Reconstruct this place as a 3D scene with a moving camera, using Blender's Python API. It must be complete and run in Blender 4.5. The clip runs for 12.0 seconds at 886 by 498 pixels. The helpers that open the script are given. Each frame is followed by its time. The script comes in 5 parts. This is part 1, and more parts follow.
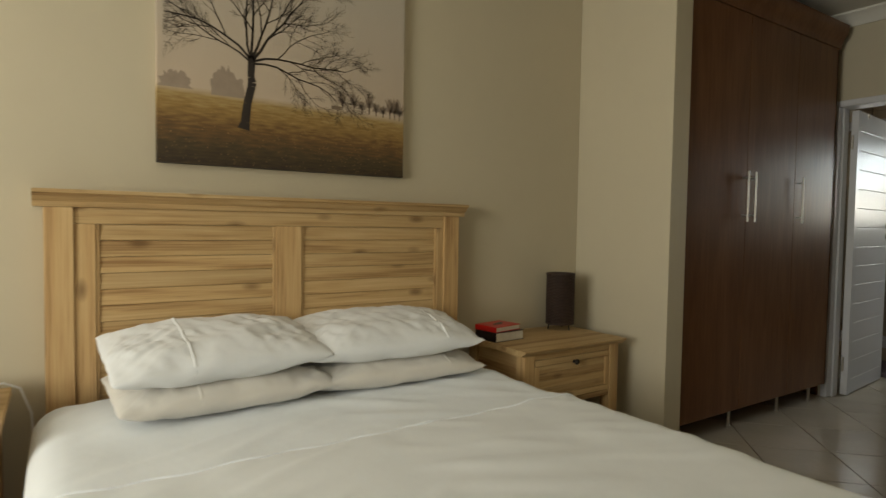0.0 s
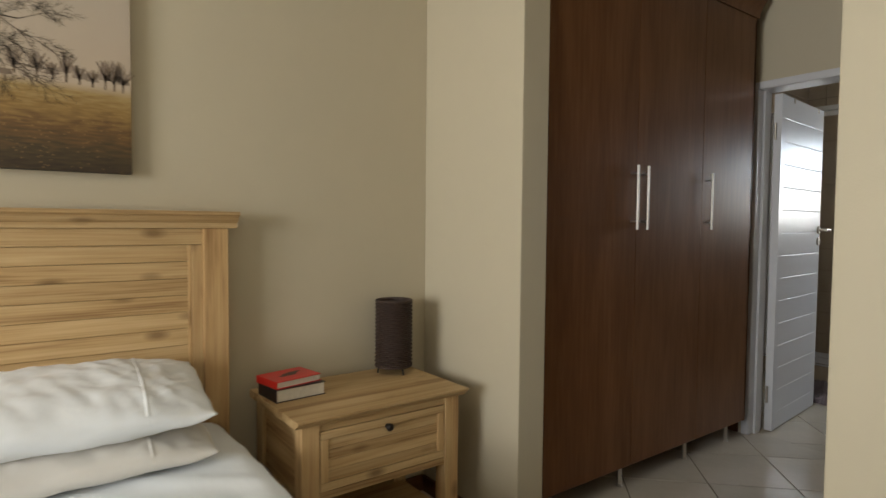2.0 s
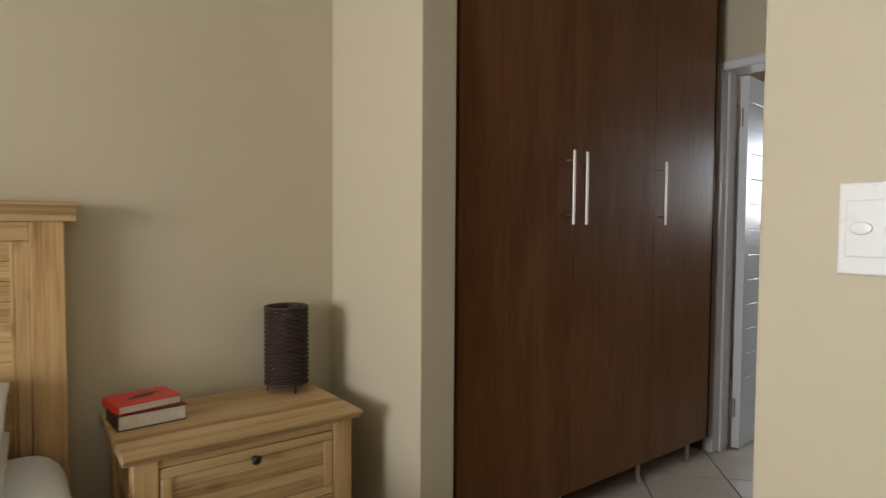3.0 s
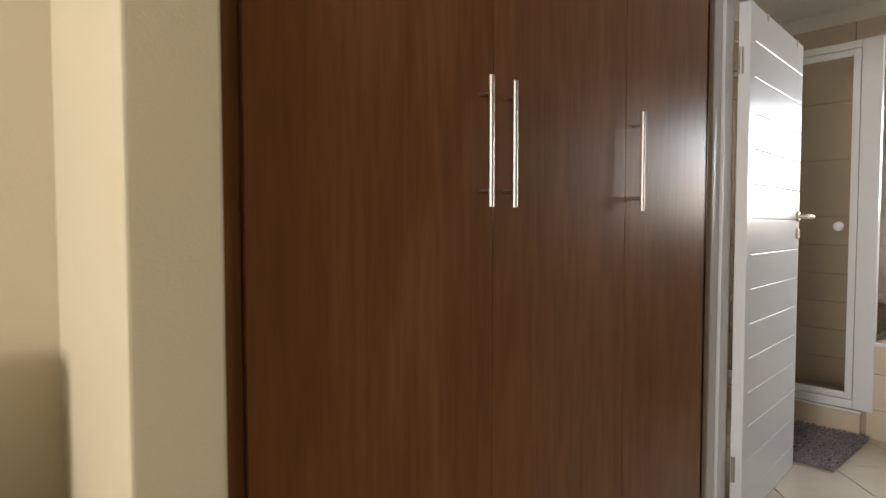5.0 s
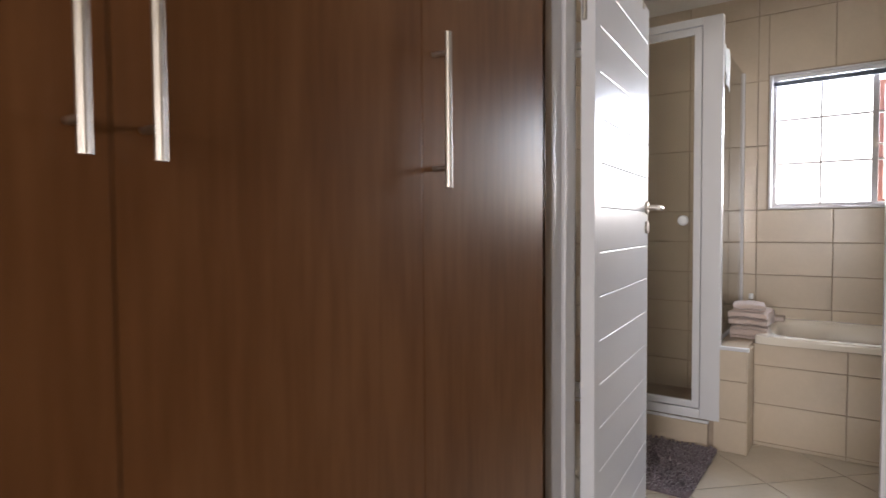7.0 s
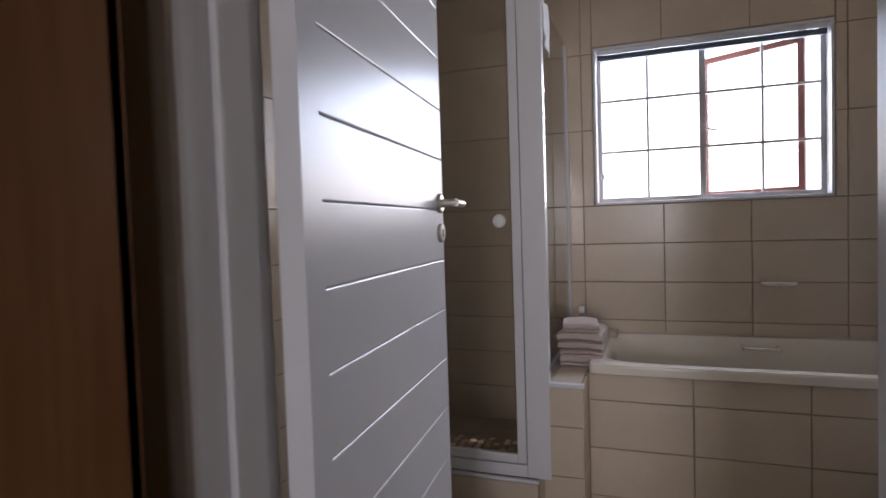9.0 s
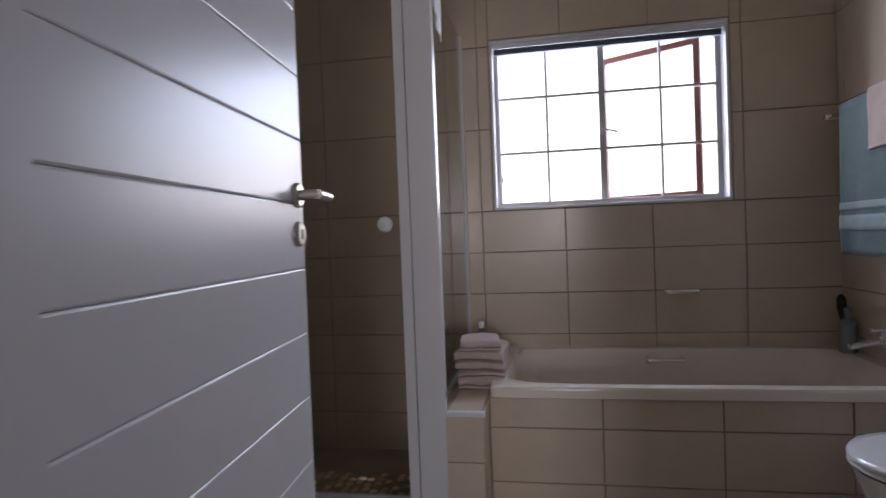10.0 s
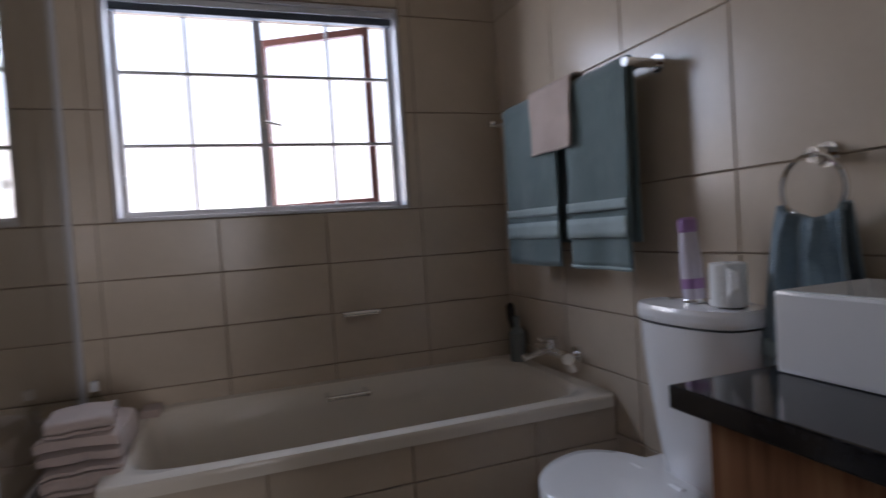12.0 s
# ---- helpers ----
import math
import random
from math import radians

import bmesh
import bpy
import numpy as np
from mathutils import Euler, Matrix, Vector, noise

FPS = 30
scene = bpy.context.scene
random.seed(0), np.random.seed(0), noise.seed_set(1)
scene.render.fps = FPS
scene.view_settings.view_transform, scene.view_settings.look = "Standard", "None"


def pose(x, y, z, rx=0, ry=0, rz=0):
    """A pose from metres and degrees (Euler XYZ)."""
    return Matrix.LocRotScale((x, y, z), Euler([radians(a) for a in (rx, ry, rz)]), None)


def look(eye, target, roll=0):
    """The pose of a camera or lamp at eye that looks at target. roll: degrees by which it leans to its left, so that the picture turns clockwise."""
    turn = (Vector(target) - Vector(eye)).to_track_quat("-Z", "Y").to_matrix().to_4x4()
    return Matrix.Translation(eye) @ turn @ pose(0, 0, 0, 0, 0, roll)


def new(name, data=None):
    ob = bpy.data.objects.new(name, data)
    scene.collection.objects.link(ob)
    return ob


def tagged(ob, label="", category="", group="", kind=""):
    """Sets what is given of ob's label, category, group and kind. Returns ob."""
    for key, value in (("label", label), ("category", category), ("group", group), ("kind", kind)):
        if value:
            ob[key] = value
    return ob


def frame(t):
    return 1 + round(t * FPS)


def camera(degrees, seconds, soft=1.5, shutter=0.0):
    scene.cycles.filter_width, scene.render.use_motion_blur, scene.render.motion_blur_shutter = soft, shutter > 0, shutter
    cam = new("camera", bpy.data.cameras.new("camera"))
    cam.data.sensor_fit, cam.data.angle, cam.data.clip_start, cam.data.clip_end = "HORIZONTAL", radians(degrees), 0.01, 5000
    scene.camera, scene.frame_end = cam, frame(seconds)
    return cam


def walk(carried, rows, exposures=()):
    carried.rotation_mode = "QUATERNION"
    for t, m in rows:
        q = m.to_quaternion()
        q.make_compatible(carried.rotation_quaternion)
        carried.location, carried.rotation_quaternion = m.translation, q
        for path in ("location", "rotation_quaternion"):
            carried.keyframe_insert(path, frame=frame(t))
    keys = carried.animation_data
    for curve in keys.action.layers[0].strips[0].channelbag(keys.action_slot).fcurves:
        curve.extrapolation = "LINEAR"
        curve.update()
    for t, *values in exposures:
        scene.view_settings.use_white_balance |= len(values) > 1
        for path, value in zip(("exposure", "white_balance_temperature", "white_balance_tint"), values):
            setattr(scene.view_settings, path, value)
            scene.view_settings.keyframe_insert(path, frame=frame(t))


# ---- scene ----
cam = camera(74.9, 12.0, shutter=0.4)
PATH = [
    (0, (-0.23, -0.508, 1.181), (0.875, 1.157, 1.097), 0.9),
    (0.5, (0.001, -0.436, 1.232), (1.145, 1.201, 1.131), 1.0),
    (1, (0.248, -0.379, 1.235), (1.449, 1.217, 1.142), 0.8),
    (1.5, (0.504, -0.353, 1.232), (1.698, 1.249, 1.148), 0.6),
    (2, (0.798, -0.277, 1.246), (1.99, 1.326, 1.157), 0.5),
    (2.5, (1.05, -0.247, 1.227), (2.254, 1.347, 1.14), 0.5),
    (3, (1.279, -0.217, 1.218), (2.48, 1.38, 1.136), 0.4),
    (3.5, (1.472, -0.112, 1.199), (2.681, 1.479, 1.116), 0.5),
    (3.7, (1.567, -0.041, 1.188), (2.791, 1.538, 1.11), 0.4),
    (5.3, (2.203, 0.451, 1.183), (3.537, 1.939, 1.097), 0.1),
    (5.5, (2.241, 0.483, 1.18), (3.597, 1.952, 1.095), 0.2),
    (6, (2.401, 0.586, 1.169), (3.853, 1.959, 1.089), 0.1),
    (6.5, (2.599, 0.65, 1.154), (4.146, 1.916, 1.077), -0.2),
    (7, (2.79, 0.669, 1.15), (4.419, 1.827, 1.074), -0.4),
    (7.5, (3.033, 0.715, 1.145), (4.734, 1.763, 1.076), -0.7),
    (7.7, (3.127, 0.731, 1.152), (4.854, 1.736, 1.082), -0.8),
    (9.3, (3.833, 0.823, 1.161), (5.736, 1.435, 1.094), -1.9),
    (9.5, (3.891, 0.823, 1.144), (5.811, 1.382, 1.089), -1.9),
    (10, (4.068, 0.849, 1.125), (6.034, 1.212, 1.084), -2.2),
    (10.5, (4.273, 0.828, 1.141), (6.262, 1.027, 1.091), -2.5),
    (11, (4.436, 0.796, 1.136), (6.435, 0.811, 1.093), -2.9),
    (11.5, (4.541, 0.763, 1.137), (6.529, 0.552, 1.087), -3.0),
    (12, (4.581, 0.728, 1.14), (6.46, 0.045, 1.078), -3.7),
]
walk(cam, [(t, look(eye, target, roll)) for t, eye, target, roll in PATH],
     [(0, -0.14, 6750, 4), (1.0, 0.18, 6450, 4), (2.5, 0.62, 6100, 11), (3.7, 0.79, 6050, 11), (5.3, 1.48, 6700, 13), (6.5, 1.48, 6450, 16), (7.7, 1.20, 6100, 19), (9.3, 0.42, 5950, 22), (10.5, 0.05, 5850, 23), (12, -0.2, 5850, 21)])

# ---- light ----
world = bpy.data.worlds.new("world")
scene.world = world
world.use_nodes = True
_nt = world.node_tree
_sky = _nt.nodes.new("ShaderNodeTexSky")
_sky.sky_type = "NISHITA"
_sky.sun_disc = False
_sky.sun_elevation = radians(48)
_sky.sun_rotation = radians(120)
_bg = _nt.nodes["Background"]
_bg.inputs["Strength"].default_value = 0.12
_nt.links.new(_sky.outputs[0], _bg.inputs[0])

sun_data = bpy.data.lights.new("sun", "SUN")
sun_data.energy, sun_data.angle, sun_data.color = 2.0, radians(0.5), (1, 0.95, 0.87)
sun = new("sun", sun_data)
sun.matrix_world = look((0, 0, 20), (-3.0, 8.0, 10))


def window_light(name, eye, target, w, h, power, colour):
    d = bpy.data.lights.new(name, "AREA")
    d.shape, d.size, d.size_y, d.energy, d.color = "RECTANGLE", w, h, power, colour
    ob = new(name, d)
    ob.matrix_world = look(eye, target)
    return ob


window_light("bedroom_window_light", (-2.66, 0.15, 1.52), (0, 0.15, 1.52), 1.5, 1.35, 87, (1.0, 0.96, 0.88))
# the sky above and the sunlit ground below, as the bathroom window takes them in
window_light("bathroom_sky_light", (7.50, 0.56, 2.055), (0, 0.56, 2.055), 1.9, 0.75, 42, (0.80, 0.91, 1.0))
window_light("bathroom_ground_light", (7.50, 0.56, 1.305), (0, 0.56, 1.305), 1.9, 0.75, 32, (1.0, 0.95, 0.86))


# ---- materials ----
def material(name, colour, rough=0.5, metal=0.0, noise_scale=0.0, amount=0.1, bump=0.0, bump_scale=80.0, coat=0.0, sheen=0.0, per_piece=0.0):
    m = bpy.data.materials.new(name)
    m.use_nodes = True
    nt = m.node_tree
    b = nt.nodes["Principled BSDF"]
    b.inputs["Base Color"].default_value = (*colour, 1)
    b.inputs["Roughness"].default_value = rough
    b.inputs["Metallic"].default_value = metal
    b.inputs["Coat Weight"].default_value = coat
    b.inputs["Sheen Weight"].default_value = sheen
    tc = nt.nodes.new("ShaderNodeTexCoord")
    if noise_scale:
        n1 = nt.nodes.new("ShaderNodeTexNoise")
        n1.inputs["Scale"].default_value = noise_scale
        n1.inputs["Detail"].default_value = 6
        nt.links.new(tc.outputs["Object"], n1.inputs["Vector"])
        n2 = nt.nodes.new("ShaderNodeTexNoise")
        n2.inputs["Scale"].default_value = noise_scale * 9
        n2.inputs["Detail"].default_value = 3
        nt.links.new(tc.outputs["Object"], n2.inputs["Vector"])
        mixf = nt.nodes.new("ShaderNodeMath")
        mixf.operation = "MULTIPLY_ADD"
        mixf.inputs[1].default_value = 0.35
        nt.links.new(n2.outputs[0], mixf.inputs[0])
        nt.links.new(n1.outputs[0], mixf.inputs[2])
        ramp = nt.nodes.new("ShaderNodeMapRange")
        ramp.inputs["From Min"].default_value = 0.4
        ramp.inputs["From Max"].default_value = 0.95
        ramp.inputs["To Min"].default_value = 1 - amount
        ramp.inputs["To Max"].default_value = 1 + amount
        nt.links.new(mixf.outputs[0], ramp.inputs["Value"])
        val = ramp.outputs[0]
        if per_piece:
            info = nt.nodes.new("ShaderNodeObjectInfo")
            pr = nt.nodes.new("ShaderNodeMapRange")
            pr.inputs["To Min"].default_value = 1 - per_piece
            pr.inputs["To Max"].default_value = 1 + per_piece
            nt.links.new(info.outputs["Random"], pr.inputs["Value"])
            mu = nt.nodes.new("ShaderNodeMath")
            mu.operation = "MULTIPLY"
            nt.links.new(val, mu.inputs[0])
            nt.links.new(pr.outputs[0], mu.inputs[1])
            val = mu.outputs[0]
        hsv = nt.nodes.new("ShaderNodeHueSaturation")
        hsv.inputs["Color"].default_value = (*colour, 1)
        nt.links.new(val, hsv.inputs["Value"])
        nt.links.new(hsv.outputs[0], b.inputs["Base Color"])
        rr = nt.nodes.new("ShaderNodeMapRange")
        rr.inputs["To Min"].default_value = max(rough - 0.06, 0.02)
        rr.inputs["To Max"].default_value = min(rough + 0.06, 1)
        nt.links.new(n1.outputs[0], rr.inputs["Value"])
        nt.links.new(rr.outputs[0], b.inputs["Roughness"])
    if bump:
        n3 = nt.nodes.new("ShaderNodeTexNoise")
        n3.inputs["Scale"].default_value = bump_scale
        n3.inputs["Detail"].default_value = 5
        nt.links.new(tc.outputs["Object"], n3.inputs["Vector"])
        bp = nt.nodes.new("ShaderNodeBump")
        bp.inputs["Strength"].default_value = bump
        bp.inputs["Distance"].default_value = 0.004
        nt.links.new(n3.outputs[0], bp.inputs["Height"])
        nt.links.new(bp.outputs[0], b.inputs["Normal"])
    return m


def wood(name, dark, mid, light, axis, rough=0.5, knots=True, fine=1.0, coat=0.0, across=14.0, spec=0.3, tint=(1, 1, 1), relief=0.12, vary=0.10):
    """Timber with its grain along one axis of the object."""
    m = bpy.data.materials.new(name)
    m.use_nodes = True
    nt = m.node_tree
    b = nt.nodes["Principled BSDF"]
    b.inputs["Roughness"].default_value = rough
    b.inputs["Coat Weight"].default_value = coat
    b.inputs["Specular IOR Level"].default_value = spec
    b.inputs["Specular Tint"].default_value = (*tint, 1)
    tc = nt.nodes.new("ShaderNodeTexCoord")
    info = nt.nodes.new("ShaderNodeObjectInfo")
    add = nt.nodes.new("ShaderNodeVectorMath")
    add.operation = "ADD"
    sc = nt.nodes.new("ShaderNodeVectorMath")
    sc.operation = "SCALE"
    cmb = nt.nodes.new("ShaderNodeCombineXYZ")
    for i in range(3):
        nt.links.new(info.outputs["Random"], cmb.inputs[i])
    nt.links.new(cmb.outputs[0], sc.inputs[0])
    sc.inputs["Scale"].default_value = 7.3
    nt.links.new(tc.outputs["Object"], add.inputs[0])
    nt.links.new(sc.outputs[0], add.inputs[1])

    def stretched(along, over):
        mp = nt.nodes.new("ShaderNodeMapping")
        v = [over] * 3
        v[axis] = along
        mp.inputs["Scale"].default_value = v
        nt.links.new(add.outputs[0], mp.inputs["Vector"])
        return mp.outputs[0]

    n1 = nt.nodes.new("ShaderNodeTexNoise")
    n1.inputs["Scale"].default_value = 1.0
    n1.inputs["Detail"].default_value = 5
    n1.inputs["Distortion"].default_value = 0.6
    nt.links.new(stretched(0.9 * fine, across), n1.inputs["Vector"])
    n2 = nt.nodes.new("ShaderNodeTexNoise")
    n2.inputs["Scale"].default_value = 1.0
    n2.inputs["Detail"].default_value = 4
    nt.links.new(stretched(4 * fine, across * 9), n2.inputs["Vector"])
    mx = nt.nodes.new("ShaderNodeMath")
    mx.operation = "MULTIPLY_ADD"
    mx.inputs[1].default_value = 0.62
    nt.links.new(n2.outputs[0], mx.inputs[0])
    nt.links.new(n1.outputs[0], mx.inputs[2])
    cr = nt.nodes.new("ShaderNodeValToRGB")
    e = cr.color_ramp.elements
    e[0].position, e[0].color = 0.58, (*dark, 1)
    e[1].position, e[1].color = 1.0, (*light, 1)
    c = cr.color_ramp.elements.new(0.76)
    c.color = (*mid, 1)
    nt.links.new(mx.outputs[0], cr.inputs[0])
    out = cr.outputs[0]
    if knots:
        vo = nt.nodes.new("ShaderNodeTexVoronoi")
        vo.inputs["Scale"].default_value = 1.0
        nt.links.new(stretched(4.2, 9.5), vo.inputs["Vector"])
        kr = nt.nodes.new("ShaderNodeMapRange")
        kr.inputs["From Min"].default_value = 0.06
        kr.inputs["From Max"].default_value = 0.205
        kr.inputs["To Min"].default_value = 0.7
        kr.inputs["To Max"].default_value = 0.0
        nt.links.new(vo.outputs["Distance"], kr.inputs["Value"])
        mk = nt.nodes.new("ShaderNodeMix")
        mk.data_type = "RGBA"
        nt.links.new(kr.outputs[0], mk.inputs[0])
        nt.links.new(out, mk.inputs[6])
        mk.inputs[7].default_value = (dark[0] * 0.45, dark[1] * 0.4, dark[2] * 0.35, 1)
        out = mk.outputs[2]
    # boards differ a little in tone, one from the next
    vr = nt.nodes.new("ShaderNodeMapRange")
    vr.inputs["To Min"].default_value = 1 - vary
    vr.inputs["To Max"].default_value = 1 + vary
    nt.links.new(info.outputs["Random"], vr.inputs["Value"])
    hv = nt.nodes.new("ShaderNodeHueSaturation")
    nt.links.new(vr.outputs[0], hv.inputs["Value"])
    nt.links.new(out, hv.inputs["Color"])
    nt.links.new(hv.outputs[0], b.inputs["Base Color"])
    bp = nt.nodes.new("ShaderNodeBump")
    bp.inputs["Strength"].default_value = relief
    bp.inputs["Distance"].default_value = 0.002
    nt.links.new(n2.outputs[0], bp.inputs["Height"])
    nt.links.new(bp.outputs[0], b.inputs["Normal"])
    return m


def glass(name, tint=(1, 1, 1), rough=0.0):
    """Thin clear sheet: mostly clear, with a mirror-like surface at grazing angles."""
    m = bpy.data.materials.new(name)
    m.use_nodes = True
    nt = m.node_tree
    nt.nodes.remove(nt.nodes["Principled BSDF"])
    tr = nt.nodes.new("ShaderNodeBsdfTransparent")
    tr.inputs[0].default_value = (*tint, 1)
    gl = nt.nodes.new("ShaderNodeBsdfGlossy")
    gl.inputs["Roughness"].default_value = rough
    lw = nt.nodes.new("ShaderNodeLayerWeight")
    pw = nt.nodes.new("ShaderNodeMath")
    pw.operation = "POWER"
    pw.inputs[1].default_value = 5.0
    nt.links.new(lw.outputs["Facing"], pw.inputs[0])
    fr = nt.nodes.new("ShaderNodeMath")
    fr.operation = "MULTIPLY_ADD"
    fr.inputs[1].default_value = 0.92
    fr.inputs[2].default_value = 0.035
    nt.links.new(pw.outputs[0], fr.inputs[0])
    mix = nt.nodes.new("ShaderNodeMixShader")
    nt.links.new(fr.outputs[0], mix.inputs[0])
    nt.links.new(tr.outputs[0], mix.inputs[1])
    nt.links.new(gl.outputs[0], mix.inputs[2])
    nt.links.new(mix.outputs[0], nt.nodes["Material Output"].inputs[0])
    return m


PAINT = material("cream_wall_paint", (0.535, 0.477, 0.353), 0.55, noise_scale=1.3, amount=0.03, bump=0.10, bump_scale=160)
CEILING = material("white_ceiling_paint", (0.74, 0.72, 0.67), 0.8, noise_scale=1.2, amount=0.03, bump=0.05)
WHITE = material("white_gloss_paint", (0.66, 0.665, 0.70), 0.30, noise_scale=2.0, amount=0.02, bump=0.012, bump_scale=220)
PINE_X = wood("pine_along_x", (0.29, 0.165, 0.07), (0.49, 0.325, 0.15), (0.60, 0.43, 0.225), 0, across=20.0)
PINE_Z = wood("pine_along_z", (0.29, 0.165, 0.07), (0.49, 0.315, 0.145), (0.59, 0.415, 0.21), 2, across=20.0)
PINE_Y = wood("pine_along_y", (0.29, 0.165, 0.07), (0.49, 0.315, 0.145), (0.59, 0.415, 0.21), 1, across=20.0)
WALNUT = wood("walnut_veneer", (0.128, 0.053, 0.021), (0.156, 0.067, 0.027), (0.196, 0.090, 0.039), 2, rough=0.31, knots=False, fine=1.1, across=6.0, spec=0.24, tint=(1.0, 0.80, 0.60), relief=0.02, vary=0.015)
SKIRT = wood("brown_skirting", (0.06, 0.025, 0.012), (0.10, 0.045, 0.02), (0.15, 0.07, 0.03), 0, rough=0.35, knots=False)
VANITY = wood("vanity_wood", (0.13, 0.055, 0.025), (0.20, 0.09, 0.045), (0.28, 0.14, 0.07), 2, rough=0.4, knots=False)
TILE = material("cream_wall_tile", (0.58, 0.49, 0.385), 0.24, noise_scale=5, amount=0.06, per_piece=0.035, bump=0.02, bump_scale=14)
GROUT = material("brown_grey_grout", (0.34, 0.27, 0.21), 0.9, noise_scale=8, amount=0.2, bump=0.2)
FLOOR_GROUT = material("dark_floor_grout", (0.13, 0.10, 0.08), 0.9, noise_scale=8, amount=0.2, bump=0.2)
FLOOR_TILE = material("pale_floor_tile", (0.56, 0.50, 0.41), 0.20, noise_scale=4, amount=0.07, per_piece=0.04, bump=0.02, bump_scale=14)
CHROME = material("brushed_steel", (0.50, 0.46, 0.41), 0.36, 1.0, noise_scale=30, amount=0.05)
POLISHED = material("polished_chrome", (0.8, 0.8, 0.8), 0.06, 1.0)
BLACK_METAL = material("blackened_metal", (0.03, 0.025, 0.022), 0.45, 0.6)
LINEN = material("white_cotton", (0.82, 0.86, 0.90), 0.85, noise_scale=3, amount=0.03, bump=0.25, bump_scale=25, sheen=0.2)
DUVET = material("off_white_cotton", (0.79, 0.815, 0.83), 0.85, noise_scale=3, amount=0.03, bump=0.45, bump_scale=7, sheen=0.2)
PILLOW_LOW = material("ecru_cotton", (0.68, 0.65, 0.60), 0.85, noise_scale=4, amount=0.04, bump=0.45, bump_scale=16, sheen=0.2)
PILLOW_TOP = material("white_cotton_pillow", (0.785, 0.805, 0.825), 0.85, noise_scale=4, amount=0.03, bump=0.45, bump_scale=16, sheen=0.2)
WICKER = material("dark_brown_wicker", (0.045, 0.026, 0.019), 0.6, noise_scale=40, amount=0.4, bump=0.4, bump_scale=200)
RED = material("red_book_cover", (0.62, 0.02, 0.018), 0.3, noise_scale=10, amount=0.08)
PAPER = material("book_pages", (0.72, 0.68, 0.60), 0.9, noise_scale=60, amount=0.1, bump=0.3, bump_scale=300)
BLACK = material("black_print", (0.02, 0.018, 0.02), 0.35, noise_scale=20, amount=0.2)
CERAMIC = material("white_ceramic", (0.87, 0.875, 0.89), 0.08, noise_scale=2, amount=0.015, coat=0.4)
ACRYLIC = material("white_acrylic_bath", (0.76, 0.70, 0.61), 0.16, noise_scale=2, amount=0.02)
GRANITE = material("black_granite", (0.012, 0.012, 0.014), 0.10, noise_scale=90, amount=0.8)
TEAL = material("teal_terry_towel", (0.12, 0.185, 0.195), 0.95, noise_scale=14, amount=0.16, bump=1.0, bump_scale=420, sheen=0.4)
BLUE_TERRY = material("blue_grey_terry_towel", (0.19, 0.265, 0.315), 0.95, noise_scale=18, amount=0.25, bump=1.0, bump_scale=260, sheen=0.4)
TEAL_BAND = material("pale_teal_band", (0.31, 0.39, 0.40), 0.8, noise_scale=14, amount=0.1, bump=0.4, bump_scale=420)
PINK = material("dusty_pink_towel", (0.56, 0.45, 0.40), 0.95, noise_scale=14, amount=0.12, bump=1.0, bump_scale=380, sheen=0.4)
RUG = material("mauve_chenille", (0.20, 0.16, 0.185), 0.95, noise_scale=20, amount=0.3, sheen=0.4, bump=0.5, bump_scale=260)
PLASTIC = material("white_plastic", (0.78, 0.79, 0.81), 0.28, noise_scale=2, amount=0.02)
LILAC = material("lilac_plastic", (0.42, 0.24, 0.50), 0.35, noise_scale=8, amount=0.08)
PALE_CAN = material("pale_lilac_can", (0.66, 0.62, 0.72), 0.3, noise_scale=8, amount=0.08)
BOTTLE_GREY = material("grey_green_bottle", (0.22, 0.25, 0.25), 0.25, noise_scale=8, amount=0.1)
TISSUE = material("white_tissue", (0.82, 0.82, 0.81), 0.95, noise_scale=12, amount=0.04, bump=0.4, bump_scale=120)
FRAME_STEEL = material("grey_steel_window_frame", (0.42, 0.40, 0.39), 0.4, noise_scale=10, amount=0.08)
RUST_BROWN = material("red_brown_casement", (0.17, 0.06, 0.045), 0.5, noise_scale=12, amount=0.15)
BLIND = material("dark_blue_grey_blind", (0.08, 0.10, 0.14), 0.5, noise_scale=12, amount=0.15)
GLASS = glass("clear_glass")
SHOWER_GLASS = glass("shower_glass", (0.93, 0.925, 0.91), 0.02)
BOTTLE_GLASS = glass("clear_plastic", (0.85, 0.86, 0.84), 0.05)
MOSAIC = material("pebble_mosaic", (0.60, 0.45, 0.30), 0.5, noise_scale=20, amount=0.15, per_piece=0.55)
SPONGE = material("pale_green_sponge", (0.58, 0.60, 0.54), 0.95, noise_scale=60, amount=0.3, bump=1.0, bump_scale=150)
GRASS = material("dry_lawn", (0.10, 0.11, 0.05), 0.95, noise_scale=2, amount=0.3, bump=0.4)


# ---- building helpers ----
def box(x0, x1, y0, y1, z0, z1, bevel=0.0, bm=None, seg=2):
    bm = bm or bmesh.new()
    r = bmesh.ops.create_cube(bm, size=1.0, matrix=Matrix.Translation(((x0 + x1) / 2, (y0 + y1) / 2, (z0 + z1) / 2)) @ Matrix.Diagonal((x1 - x0, y1 - y0, z1 - z0, 1)))
    if bevel:
        edges = list({e for v in r["verts"] for e in v.link_edges})
        bmesh.ops.bevel(bm, geom=edges, offset=bevel, segments=seg, profile=0.6, affect="EDGES")
    return bm


